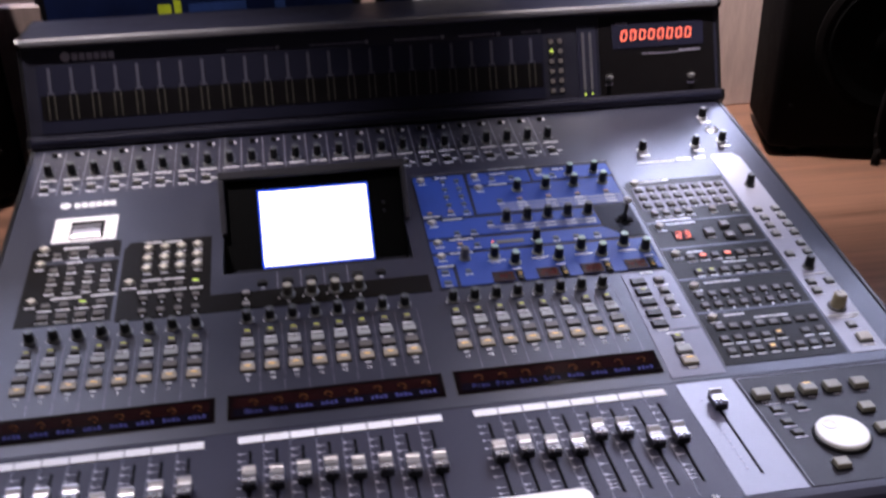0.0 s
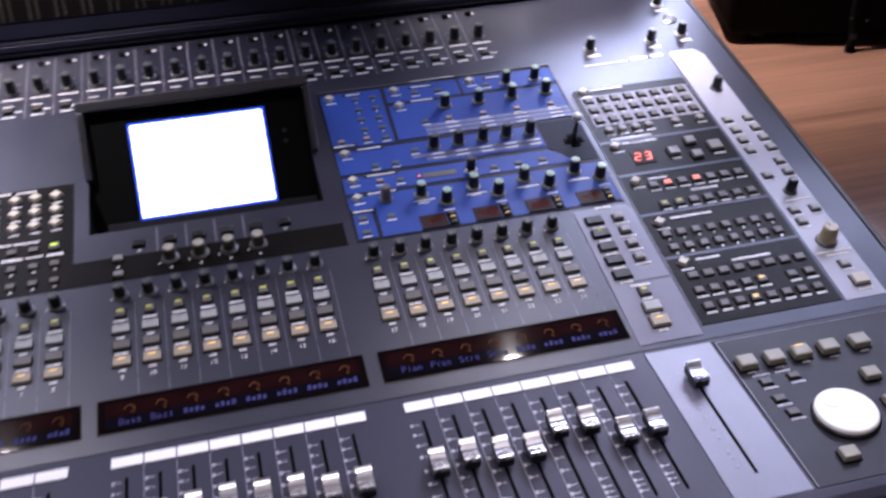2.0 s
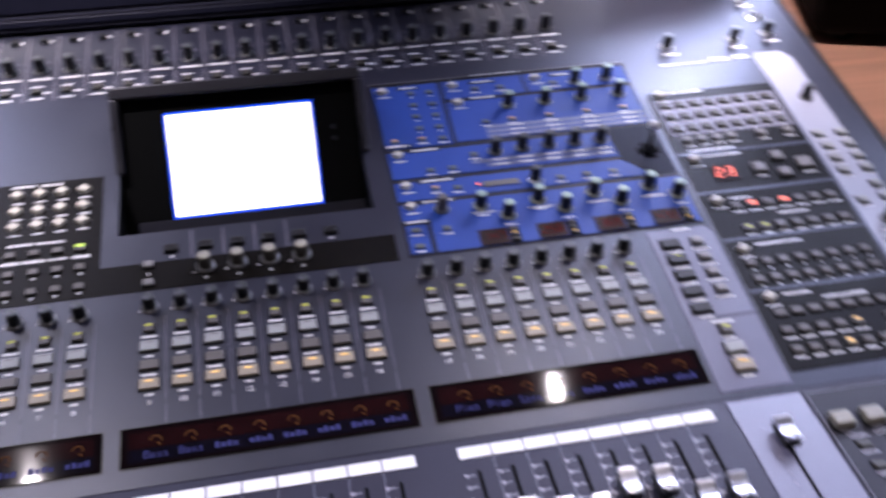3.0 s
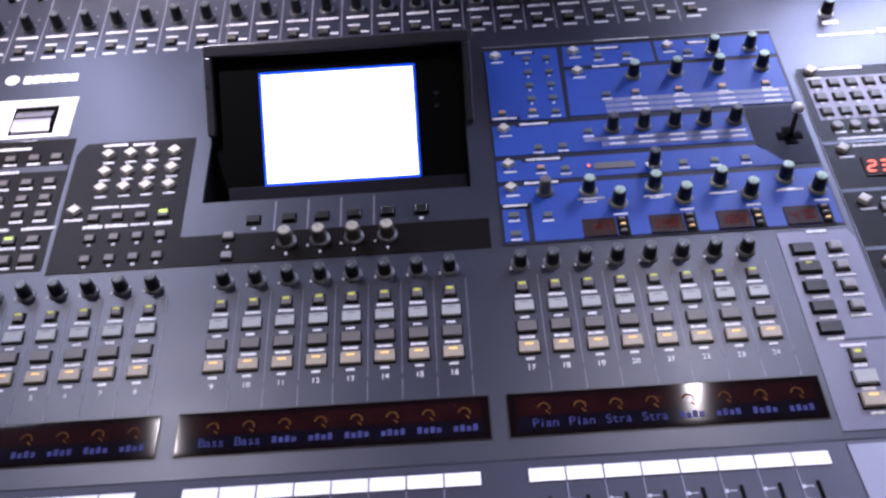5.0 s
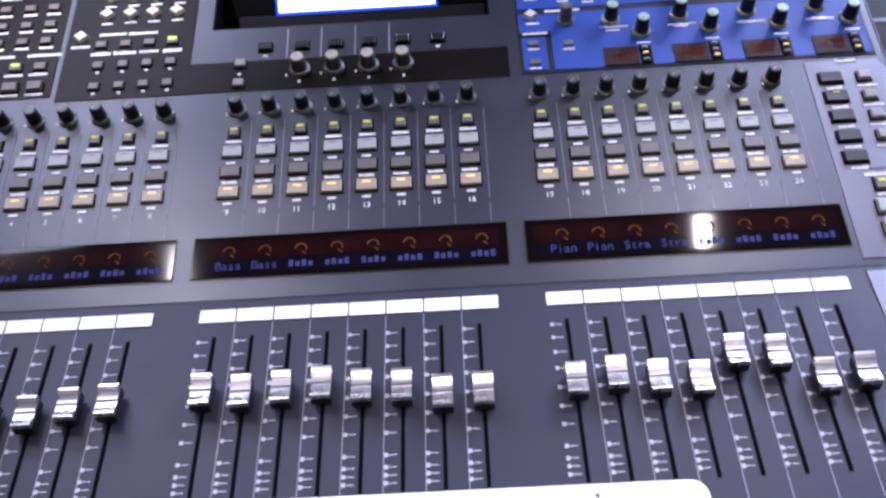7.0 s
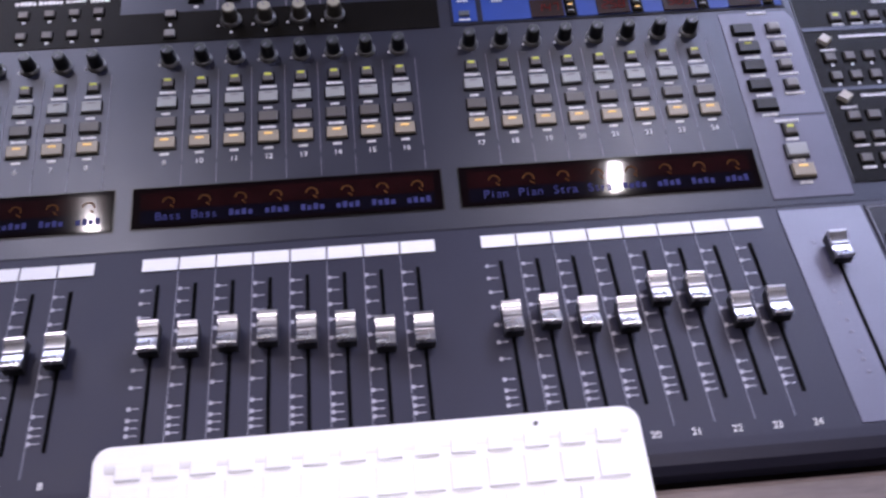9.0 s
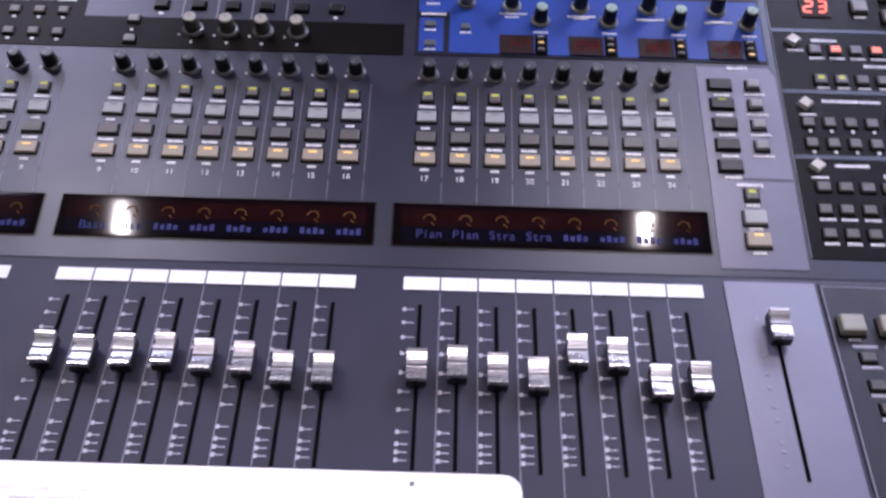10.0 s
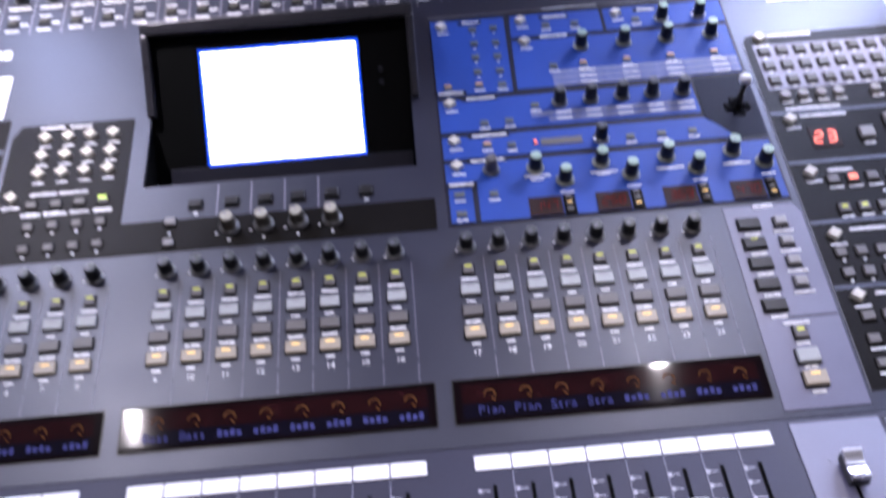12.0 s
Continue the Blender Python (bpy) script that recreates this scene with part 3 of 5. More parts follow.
def strip_glass():
    """Smoked cover glass: a dull red dial field and a blue-black name field inside a black border, brushed across."""
    m = bpy.data.materials.new("display_glass")
    m.use_nodes = True
    nt = m.node_tree
    b = nt.nodes["Principled BSDF"]
    tc = nt.nodes.new("ShaderNodeTexCoord")
    xyz = nt.nodes.new("ShaderNodeSeparateXYZ")
    nt.links.new(tc.outputs["Object"], xyz.inputs[0])

    def step(axis, a, z):
        r = nt.nodes.new("ShaderNodeMapRange")
        r.interpolation_type = "SMOOTHSTEP"
        r.inputs["From Min"].default_value, r.inputs["From Max"].default_value = a, z
        nt.links.new(xyz.outputs[axis], r.inputs["Value"])
        return r.outputs["Result"]

    def times(a, z):
        r = nt.nodes.new("ShaderNodeMath")
        r.operation = "MULTIPLY"
        nt.links.new(a, r.inputs[0])
        nt.links.new(z, r.inputs[1])
        return r.outputs[0]

    across = times(step("X", 0.0035, 0.0065), step("X", 0.1927, 0.1897))
    red = times(across, times(step("Y", 0.0272, 0.0300), step("Y", 0.0432, 0.0395)))
    name = times(across, times(step("Y", 0.0172, 0.0190), step("Y", 0.0284, 0.0270)))
    noise_tex = nt.nodes.new("ShaderNodeTexNoise")
    noise_tex.inputs["Scale"].default_value = 90
    nt.links.new(tc.outputs["Object"], noise_tex.inputs["Vector"])
    ramp = nt.nodes.new("ShaderNodeValToRGB")
    ramp.color_ramp.elements[0].color, ramp.color_ramp.elements[1].color = (0.0105, 0.0030, 0.0036, 1), (0.0170, 0.0045, 0.0052, 1)
    ramp.color_ramp.elements[0].position, ramp.color_ramp.elements[1].position = 0.3, 0.7
    nt.links.new(noise_tex.outputs["Fac"], ramp.inputs["Fac"])
    last = None
    for fac, colour in ((red, ramp.outputs["Color"]), (name, (0.0042, 0.0036, 0.0080, 1))):
        mix = nt.nodes.new("ShaderNodeMix")
        mix.data_type = "RGBA"
        nt.links.new(fac, mix.inputs["Factor"])
        if last:
            nt.links.new(last, mix.inputs[6])
        else:
            mix.inputs[6].default_value = (0.0045, 0.0025, 0.0032, 1)
        if isinstance(colour, tuple):
            mix.inputs[7].default_value = colour
        else:
            nt.links.new(colour, mix.inputs[7])
        last = mix.outputs[2]
    nt.links.new(last, b.inputs["Base Color"])
    tan = nt.nodes.new("ShaderNodeTangent")
    tan.direction_type, tan.axis = "RADIAL", "X"
    nt.links.new(tan.outputs[0], b.inputs["Tangent"])
    b.inputs["Roughness"].default_value, b.inputs["Anisotropic"].default_value = 0.074, 0.85
    b.inputs["Specular IOR Level"].default_value = 0.3
    return m


STRIPGLASS = strip_glass()


def arc_mesh():
    """A small dial mark: an open ring with a pointer."""
    bm = bmesh.new()
    r0, r1, n = 0.0030, 0.0040, 12
    prev = None
    for i in range(n + 1):
        a = math.radians(-20 + 200 * i / n)
        pair = (bm.verts.new((r0 * math.cos(a), r0 * math.sin(a), 0.0002)), bm.verts.new((r1 * math.cos(a), r1 * math.sin(a), 0.0002)))
        if prev:
            bm.faces.new((prev[0], prev[1], pair[1], pair[0]))
        prev = pair
    vs = [bm.verts.new(p) for p in ((0.0006, -0.0022, 0.0002), (0.0030, -0.0046, 0.0002), (0.0036, -0.0040, 0.0002), (0.0012, -0.0016, 0.0002))]
    bm.faces.new(vs)
    bmesh.ops.recalc_face_normals(bm, faces=bm.faces)
    return to_mesh(bm, "dial_mark", ARC)


DIAL = arc_mesh()


def glass_mesh(length, w0, w1, h):
    """A cover glass, flat in the middle and falling off gently to its long edges."""
    n, edge, most = 24, 0.0040, math.radians(2.6)
    ws = [w0 + (w1 - w0) * i / n for i in range(n + 1)]
    hs = [0.0]
    for a, b in zip(ws, ws[1:]):
        mid = (a + b) / 2
        over = max(0.0, edge - (mid - w0)) - max(0.0, edge - (w1 - mid))
        hs.append(hs[-1] + (b - a) * math.tan(most * over / edge))
    top = max(hs)
    bm = bmesh.new()
    rows = [[bm.verts.new((x, w, z)) for w, z in [(w0, 0.0)] + [(w, h + v - top) for w, v in zip(ws, hs)] + [(w1, 0.0)]] for x in (0.0, length)]
    for i in range(len(rows[0]) - 1):
        face = bm.faces.new((rows[0][i], rows[1][i], rows[1][i + 1], rows[0][i + 1]))
        face.smooth = 0 < i < n + 1
    bm.faces.new(rows[0][::-1])
    bm.faces.new(rows[1])
    for line in rows:
        for v in (line[1], line[-2]):
            for e in v.link_edges:
                e.smooth = False
    bmesh.ops.recalc_face_normals(bm, faces=bm.faces)
    return to_mesh(bm, "channel_display", STRIPGLASS)


GLASS = glass_mesh(0.1962, 0.0152, 0.0450, 0.0011)
for b in range(3):
    s0 = -0.0079 + 0.2083 * (b - 2)
    disp = put("channel_display", GLASS, console, MU @ pose(s0, 0, 0), "dark red glass display strip")
    plate("display_rim", BLACK, disp, MU, s0 - 0.0010, s0 + 0.1972, 0.0142, 0.0460, 0.0, 0.0004)
    for i in range(8):
        ch = b * 8 + i
        u = 0.0098 + 0.0226 * i + 0.2080 * (b - 2)
        put("dial_mark", DIAL, disp, MU @ pose(u + 0.0045, 0.0335, 0.0012), "dim amber dial mark")
        if ch in NAMES:
            for k, letter in enumerate(NAMES[ch]):
                put("letter", text_mesh(letter, 0.0085, BLUESEG), disp, MU @ pose(u - 0.0015 + 0.0041 * k, 0.0228, 0.0013), "blue lit letter")
        else:
            for k in range(4):
                hgt = (0.0044, 0.0034, 0.0046, 0.0036)[(k + ch) % 4]
                put("name_bar", box_mesh("name_bar", BLUESEG, -0.0014, 0.0014, -0.0022, hgt - 0.0022, 0, 0.0002), disp, MU @ pose(u - 0.0012 + 0.0040 * k, 0.0228, 0.0012))
        knob("channel_knob", console, MU, u + 0.0005, ROWS_W["knob"], h=0.0122, turn=140)
        caption(console, MU, u - 0.0064, 0.1475, 0.0014, 0.0022)
        button("select_key", console, MU, u, 0.1303, 0.0070, 0.0072, GREYBTN, 0.0028, lamp=YELLOW, lamp_size=(0.66, 0.26), lamp_at=0.22)
        caption(console, MU, u, 0.1228, 0.0108, 0.0022)
        button("white_key", console, MU, u, 0.1136, 0.0126, 0.0084, WHITEBTN, 0.0026, lamp=CARDGREY, lamp_size=(0.42, 0.10), lamp_at=0.3)
        caption(console, MU, u, 0.1049, 0.0068, 0.0020)
        button("grey_key", console, MU, u, 0.0966, 0.0126, 0.0078, GREYBTN, 0.0026)
        caption(console, MU, u, 0.0886, 0.0104, 0.0021)
        button("on_key", console, MU, u, 0.0801, 0.0132, 0.0086, ORANGEBTN, 0.0026, lamp=AMBER, lamp_size=(0.42, 0.16), lamp_at=0.2, label="cream key with a lit amber lamp")
        caption(console, MU, u, 0.0717, 0.0058, 0.0020)
        put("channel_number", text_mesh(str(ch + 1), 0.0056, PAPER), console, MU @ pose(u, 0.0646, 0.0003))
        for w0, w1 in ((0.066, 0.141), (0.047, 0.062)):
            put("divider_line", box_mesh("divider_line", PRINTGREY, -0.0002, 0.0002, w0, w1, 0, 0.0002), console, MU @ pose(u + 0.0113, 0, 0))

# ---- screen in its tilted frame ----
FRAMEGREY = mat("screen_frame_grey", (0.040, 0.040, 0.050), 0.30, 0.35, 0.1, 40, 0.15)
MS = MU @ pose(0, 0.302, 0, 39.6, 0, 0)
bezel = put("screen_bezel", box_mesh("screen_bezel", BEZEL, WELL_U[0] - 0.001, WELL_U[1] + 0.001, -0.082, 0.0615, -0.006, 0.0), console, MS, "black screen surround")
put("screen", box_mesh("screen", SCREEN, -0.1802, -0.0594, -0.0412, 0.0452, 0, 0.0008), bezel, MS, "white glowing screen")
# blue halo of the bright screen, painted as a thin glowing rim
HALOBLUE = mat("screen_halo_blue", (0.0, 0.07, 0.85), 0.4, vary=0.05, glow=1.3)
put("screen_halo", box_mesh("screen_halo", HALOBLUE, -0.1822, -0.0574, -0.0432, 0.0473, 0, 0.0004), bezel, MS @ pose(0, 0, 0.0003), "blue halo of the screen, painted as a glowing rim")
put("inner_frame", box_mesh("inner_frame", BEZEL, -0.2115, -0.0230, -0.0425, 0.0600, 0, 0.0002), bezel, MS)
for w in (0.012, 0.022):
    put("indicator", turned("indicator", DARKTRIM, [(0.0020, 0), (0.0020, 0.0008), (0.0014, 0.0012)], 12), bezel, MS @ pose(-0.0415, w, 0.0004))
put("lower_ledge", box_mesh("lower_ledge", DARKTRIM, -0.2115, -0.0215, -0.0660, -0.0432, 0, 0.0012, 0.0004), bezel, MS, "dark grey ledge")
put("top_frame", box_mesh("top_frame", FRAMEGREY, -0.2245, -0.0128, 0.0608, 0.0712, -0.010, 0.0075, 0.0015, 2), console, MS, "grey screen frame")
for x0, x1 in ((-0.2245, -0.2180), (-0.0190, -0.0128)):
    put("side_frame", box_mesh("side_frame", FRAMEGREY, x0, x1, -0.002, 0.0610, -0.010, 0.0075, 0.0015, 2), console, MS, "grey screen frame")
back = [(-0.004, -0.010), (0.0712, -0.010), (0.0712, -0.0112), (0.083, -0.070), (-0.004, -0.012)]
profile_prism("screen_back", DARKTRIM, console, back, -0.2240, -0.0133, MS)
well_side = [(0.2285, -0.0005), (0.2285, -0.062), (0.24, -0.062), (0.306, -0.003), (0.306, -0.0005)]
for x0, x1 in ((WELL_U[0] - 0.0015, WELL_U[0] - 0.0002), (WELL_U[1] + 0.0002, WELL_U[1] + 0.0015)):
    profile_prism("well_wall", BEZEL, console, well_side, x0, x1, MU)
put("well_wall", box_mesh("well_front", BEZEL, *WELL_U, 0.2268, 0.2282, -0.064, -0.0005), console, MU)
put("well_wall", box_mesh("well_floor", BEZEL, *WELL_U, 0.2282, 0.245, -0.066, -0.060), console, MU)

KNOBOLIVE = mat("olive_knob_body", (0.055, 0.050, 0.040), 0.35, 0.0, 0.1, 60)
SCREENCAP = mat("cream_knob_cap", (0.40, 0.375, 0.30), 0.4, 0.0, 0.08, 60)
# keys and knobs under the screen, on the dark band
plate("dark_band", BLACKPLATE, console, MU, -0.2350, -0.0085, 0.1675, 0.1955, label="brown-black plate")
for k in range(4):
    u = -0.1561 + 0.0245 * k
    knob("screen_knob", console, MU, u, 0.1850, r=0.0058, h=0.0125, top=SCREENCAP, skirt=SKIRT, body=KNOBOLIVE, base=0.0006, turn=20)
    caption(console, MU, u + 0.0004, 0.1735, 0.0020, 0.0020, base=0.0006)
    caption(console, MU, u - 0.0090, 0.1800, 0.0016, 0.0020, base=0.0006)
    put("guide_line", box_mesh("guide_line", PRINTGREY, -0.0005, 0.0005, 0.1965, 0.2255, 0, 0.0003), console, MU @ pose(u - 0.0100, 0, 0))
for u in (-0.1816, -0.1552, -0.1310, -0.1071, -0.0826, -0.0576):
    button("soft_key", console, MU, u, 0.2078, 0.0092, 0.0070, BLACK, 0.003)
for u in (-0.1812, -0.0577):
    caption(console, MU, u, 0.2000, 0.0030, 0.0022)
for w in (0.1926, 0.1741):
    button("page_key", console, MU, -0.1987, w, 0.0075, 0.0062, CARDGREY, 0.003, 0.0006)
caption(console, MU, -0.1987, 0.1834, 0.0022, 0.0024, base=0.0006)

# ---- left blocks ----
plate("keypad_plate", BLACKPLATE, console, MU, -0.3285, -0.2350, 0.1675, 0.3005, cut=((3, 0.006, 0.012),), label="brown-black plate")
for w in (0.2863, 0.2675, 0.2498):
    for u in (-0.3022, -0.2847, -0.2677, -0.2501):
        diamond(console, MU, u, w)
        caption(console, MU, u + 0.001, w - 0.0088, 0.0085, 0.0018, base=0.0006)
diamond(console, MU, -0.3184, 0.2278)
caption(console, MU, -0.2985, 0.2970, 0.019, 0.0024, base=0.0006)
caption(console, MU, -0.2760, 0.2962, 0.017, 0.0024, base=0.0006)
caption(console, MU, -0.2955, 0.2297, 0.020, 0.0026, base=0.0006)
caption(console, MU, -0.2730, 0.2294, 0.021, 0.0026, base=0.0006)
caption(console, MU, -0.3175, 0.2186, 0.0145, 0.0022, base=0.0006)
for k, u in enumerate((-0.3025, -0.2845, -0.2672, -0.2502)):
    button("pad_key", console, MU, u, 0.2192, 0.0075, 0.0055, DARKBTN, 0.0022, 0.0006, lamp=GREENLAMP if k == 3 else None, lamp_size=(0.85, 0.5), lamp_at=0.3)
    caption(console, MU, u + 0.001, 0.2106, (0.0150, 0.0180, 0.0145, 0.0140)[k], (0.0036, 0.0034, 0.0022, 0.0036)[k], base=0.0006)
    for w in (0.1990, 0.1790):
        button("pad_key", console, MU, u + 0.0006, w, 0.0070, 0.0058, DARKBTN, 0.0022, 0.0006)
        caption(console, MU, u + 0.001, w - 0.0062, 0.0024, 0.0020, base=0.0006)

plate("assign_plate", BLACKPLATE, console, MU, -0.4255, -0.3325, 0.1720, 0.3085, cut=((3, 0.008, 0.008),), label="brown-black plate")
plate("assign_split", PANEL, console, MU, -0.4150, -0.3330, 0.2725, 0.2785, 0.0006, 0.0009)
COLS = (-0.3985, -0.3805, -0.3620, -0.3442)
for u in COLS:
    for w in (0.2878, 0.2610, 0.2436, 0.2267):
        button("assign_key", console, MU, u, w, 0.0078, 0.0056, DARKBTN, 0.0022, 0.0006)
        caption(console, MU, u + 0.0008, w - 0.0062, 0.0105, 0.0022, base=0.0006)
for k, u in enumerate(COLS):
    button("assign_key", console, MU, u, 0.2016, 0.0085, 0.0062, DARKBTN, 0.0022, 0.0006, lamp=GREENLAMP if k == 2 else None, lamp_size=(0.7, 0.4), lamp_at=0.2)
    caption(console, MU, u, 0.1945, 0.0140, 0.0024, base=0.0006)
    button("assign_key", console, MU, u, 0.1820, 0.0105, 0.0075, GREYBTN, 0.0035, 0.0006)
    caption(console, MU, u, 0.1755, 0.0130, 0.0020, base=0.0006)
for w in (0.3010, 0.2735, 0.2103):
    diamond(console, MU, -0.4135, w)
    caption(console, MU, -0.4135, w - 0.0088, 0.011, 0.0020, base=0.0006)
for u, w, lu in ((-0.3800, 0.2995, 0.026), (-0.3790, 0.2733, 0.016), (-0.3430, 0.2130, 0.025), (-0.3800, 0.2130, 0.030)):
    caption(console, MU, u, w, lu, 0.0030, base=0.0006)

# card slot with a rolling door
plate("card_slot_plate", PAPER, console, MU, -0.4092, -0.3404, 0.3125, 0.3590, label="white glossy slot surround")
cs = plate("card_slot", SLOT, console, MU, -0.3905, -0.3540, 0.3165, 0.3490, 0.0002, 0.0010, label="black slot opening")
bmd = bmesh.new()
for i in range(13):
    a = math.radians(15 * i)
    for x in (-0.0152, 0.0152):
        bmd.verts.new((x, -0.0130 * math.cos(a), 0.0030 * math.sin(a)))
bmd.verts.ensure_lookup_table()
for i in range(12):
    bmd.faces.new((bmd.verts[2 * i], bmd.verts[2 * i + 1], bmd.verts[2 * i + 3], bmd.verts[2 * i + 2]))
bmesh.ops.recalc_face_normals(bmd, faces=bmd.faces)
DOORMETAL = mat("door_metal", (0.30, 0.29, 0.32), 0.38, 0.7, 0.1, 60)
put("slot_door", to_mesh(bmd, "slot_door", DOORMETAL, True), cs, MU @ pose(-0.3722, 0.3300, 0.0008), "satin metal slot door")
put("door_seam", box_mesh("door_seam", SLOT, -0.0156, 0.0156, -0.0007, 0.0007, 0.0025, 0.0042), cs, MU @ pose(-0.3722, 0.3328, 0))
for x0, x1, w0, w1 in ((-0.3945, -0.3499, 0.3500, 0.3508), (-0.3945, -0.3937, 0.3150, 0.3500), (-0.3507, -0.3499, 0.3150, 0.3500)):
    plate("slot_rim", CARDGREY, console, MU, x0, x1, w0, w1, 0.0006, 0.0009)
caption(console, MU, -0.3756, 0.3077, 0.022, 0.0034)

# maker's badge as plain shapes
put("badge_disc", turned("badge_disc", PRINT, [(0.0060, 0), (0.0060, 0.0005), (0.0056, 0.0006)], 24), console, MU @ pose(-0.4025, 0.3860, 0))
for k in range(6):
    caption(console, MU, -0.3890 + 0.0079 * k, 0.3852, 0.0066, 0.0096)

# ---- blue block ----
plate("blue_base", NAVY, console, MU, -0.0005, 0.2437, 0.1681, 0.3860, 0.0, 0.0006, label="navy plate under the blue fields")
STICKPLATE = mat("joystick_plate_paint", (0.006, 0.008, 0.020), 0.5, 0.0, 0.12, 30, 0.2, spec=0.1)
BL0, BL1 = 0.0006, 0.0011


def field(ring, m=None, label=""):
    cu, cw = (sum(p[i] for p in ring) / len(ring) for i in (0, 1))
    inset = [(u + math.copysign(0.0005, cu - u), w + math.copysign(0.0012, cw - w)) for u, w in ring]
    return prism("blue_field", m or BLUE, console, MU, inset, BL0, BL1, label)


field([(0.0005, 0.2945), (0.0608, 0.2945), (0.0625, 0.3835), (0.0005, 0.3835)])
field([(0.0650, 0.3555), (0.1420, 0.3555), (0.1420, 0.3835), (0.0665, 0.3835)])
field([(0.1440, 0.3555), (0.2425, 0.3555), (0.2425, 0.3835), (0.1440, 0.3835)])
field([(0.0635, 0.2960), (0.2415, 0.2960), (0.2415, 0.3530), (0.0650, 0.3530)])
field([(0.0005, 0.2560), (0.2000, 0.2560), (0.1985, 0.2915), (0.0005, 0.2915)])
field([(0.0005, 0.2290), (0.2195, 0.2290), (0.2120, 0.2400), (0.2000, 0.2530), (0.0005, 0.2530)])
field([(0.0225, 0.1690), (0.2425, 0.1690), (0.2425, 0.2255), (0.0005, 0.2265), (0.0005, 0.2065), (0.0225, 0.2065)])
field([(0.0015, 0.1695), (0.0195, 0.1695), (0.0195, 0.2030), (0.0015, 0.2030)])
plate("joystick_plate", STICKPLATE, console, MU, 0.2010, 0.2432, 0.2300, 0.2930, BL0, BL1, cut=((0, 0.018, 0.022),))
for w, lw in ((0.3125, 0.0048), (0.3062, 0.0048), (0.3000, 0.0045)):
    plate("print_band", BLUEGREY, console, MU, 0.0930, 0.2405, w - lw / 2, w + lw / 2, BL1, BL1 + 0.0002)
    for u in (0.121, 0.155, 0.190, 0.226):
        caption(console, MU, u, w, 0.013, 0.0016, base=BL1 + 0.0001)
for w, u0 in ((0.2690, 0.071), (0.2630, 0.084)):
    plate("print_band", BLUEGREY, console, MU, u0, 0.1965, w - 0.0022, w + 0.0022, BL1, BL1 + 0.0002)
    for u in (0.096, 0.119, 0.143, 0.167, 0.190):
        caption(console, MU, u, w, 0.012, 0.0016, base=BL1 + 0.0001)
for u, w in ((0.0097, 0.3752), (0.0755, 0.3755), (0.0757, 0.3500), (0.1545, 0.3752), (0.0098, 0.2866), (0.0101, 0.2474), (0.0099, 0.2229)):
    diamond(console, MU, u, w, 0.0052, BL1)
    caption(console, MU, u + 0.001, w - 0.0078, 0.0095, 0.0018, base=BL1)
for u, w, lu in ((0.034, 0.3780, 0.014), (0.104, 0.3775, 0.019), (0.180, 0.3775, 0.014), (0.100, 0.3545, 0.022), (0.034, 0.2905, 0.022), (0.037, 0.2510, 0.026), (0.033, 0.2265, 0.025), (0.012, 0.2050, 0.018), (0.012, 0.2985, 0.020)):
    plate("title_tab", NAVY, console, MU, u - lu / 2 - 0.0035, u + lu / 2 + 0.0020, w - 0.0021, w + 0.0021, BL1, BL1 + 0.0002)
    caption(console, MU, u, w, lu, 0.0022, base=BL1 + 0.0002)
TINY = {(0.0345, 0.3050): SOFTAMBER, (0.0100, 0.3048): SOFTAMBER, (0.1192, 0.3202): SOFTAMBER, (0.1540, 0.3203): SOFTAMBER, (0.1892, 0.3205): SOFTAMBER, (0.2241, 0.3208): SOFTAMBER, (0.0343, 0.2418): SOFTAMBER}
for u, w in ((0.0352, 0.3697), (0.0523, 0.3694), (0.0350, 0.3526), (0.0525, 0.3522), (0.0347, 0.3363), (0.0524, 0.3361), (0.0348, 0.3198), (0.0524, 0.3197), (0.0345, 0.3050), (0.0100, 0.3048), (0.0526, 0.3038),
             (0.0954, 0.3681), (0.1193, 0.3674), (0.1698, 0.3661), (0.0953, 0.3198), (0.1192, 0.3202), (0.1540, 0.3203), (0.1892, 0.3205), (0.2241, 0.3208), (0.0750, 0.2784), (0.0345, 0.2640), (0.0535, 0.2642),
             (0.0343, 0.2418), (0.0526, 0.2397), (0.1415, 0.2383), (0.1651, 0.2387), (0.1885, 0.2389), (0.0096, 0.1957), (0.0098, 0.1778), (0.0344, 0.1941)):
    wide = (u, w) in ((0.0096, 0.1957), (0.0098, 0.1778))
    button("field_key", console, MU, u, w, 0.0076 if wide else 0.0062, 0.0048, BLUEKEY, 0.0013, BL1, lamp=TINY.get((u, w)), lamp_size=(0.8, 0.5), lamp_at=0.15, well=False)
    caption(console, MU, u, w - 0.0055, 0.0018 if 0.03 < u < 0.06 and w > 0.31 else 0.0080, 0.0015, PRINT, base=BL1)
plate("value_window", GREYBTN, console, MU, 0.0745, 0.1055, 0.2368, 0.2432, BL1, BL1 + 0.0006)
button("red_point", console, MU, 0.0704, 0.2402, 0.0026, 0.0030, BLACK, 0.001, BL1, lamp=REDLAMP, lamp_size=(0.8, 0.8), lamp_at=0, well=False)
RING = mat("olive_metal_ring", (0.30, 0.31, 0.25), 0.32, 0.4, 0.1, 60)
TW = dict(top=TEALCAP, skirt=RING, base=BL1, turn=150)
for u, w in ((0.1909, 0.3655), (0.2218, 0.3662)):
    knob("dial_knob", console, MU, u, w, r=0.0048, top=TEALCAP, skirt=METAL, base=BL1)
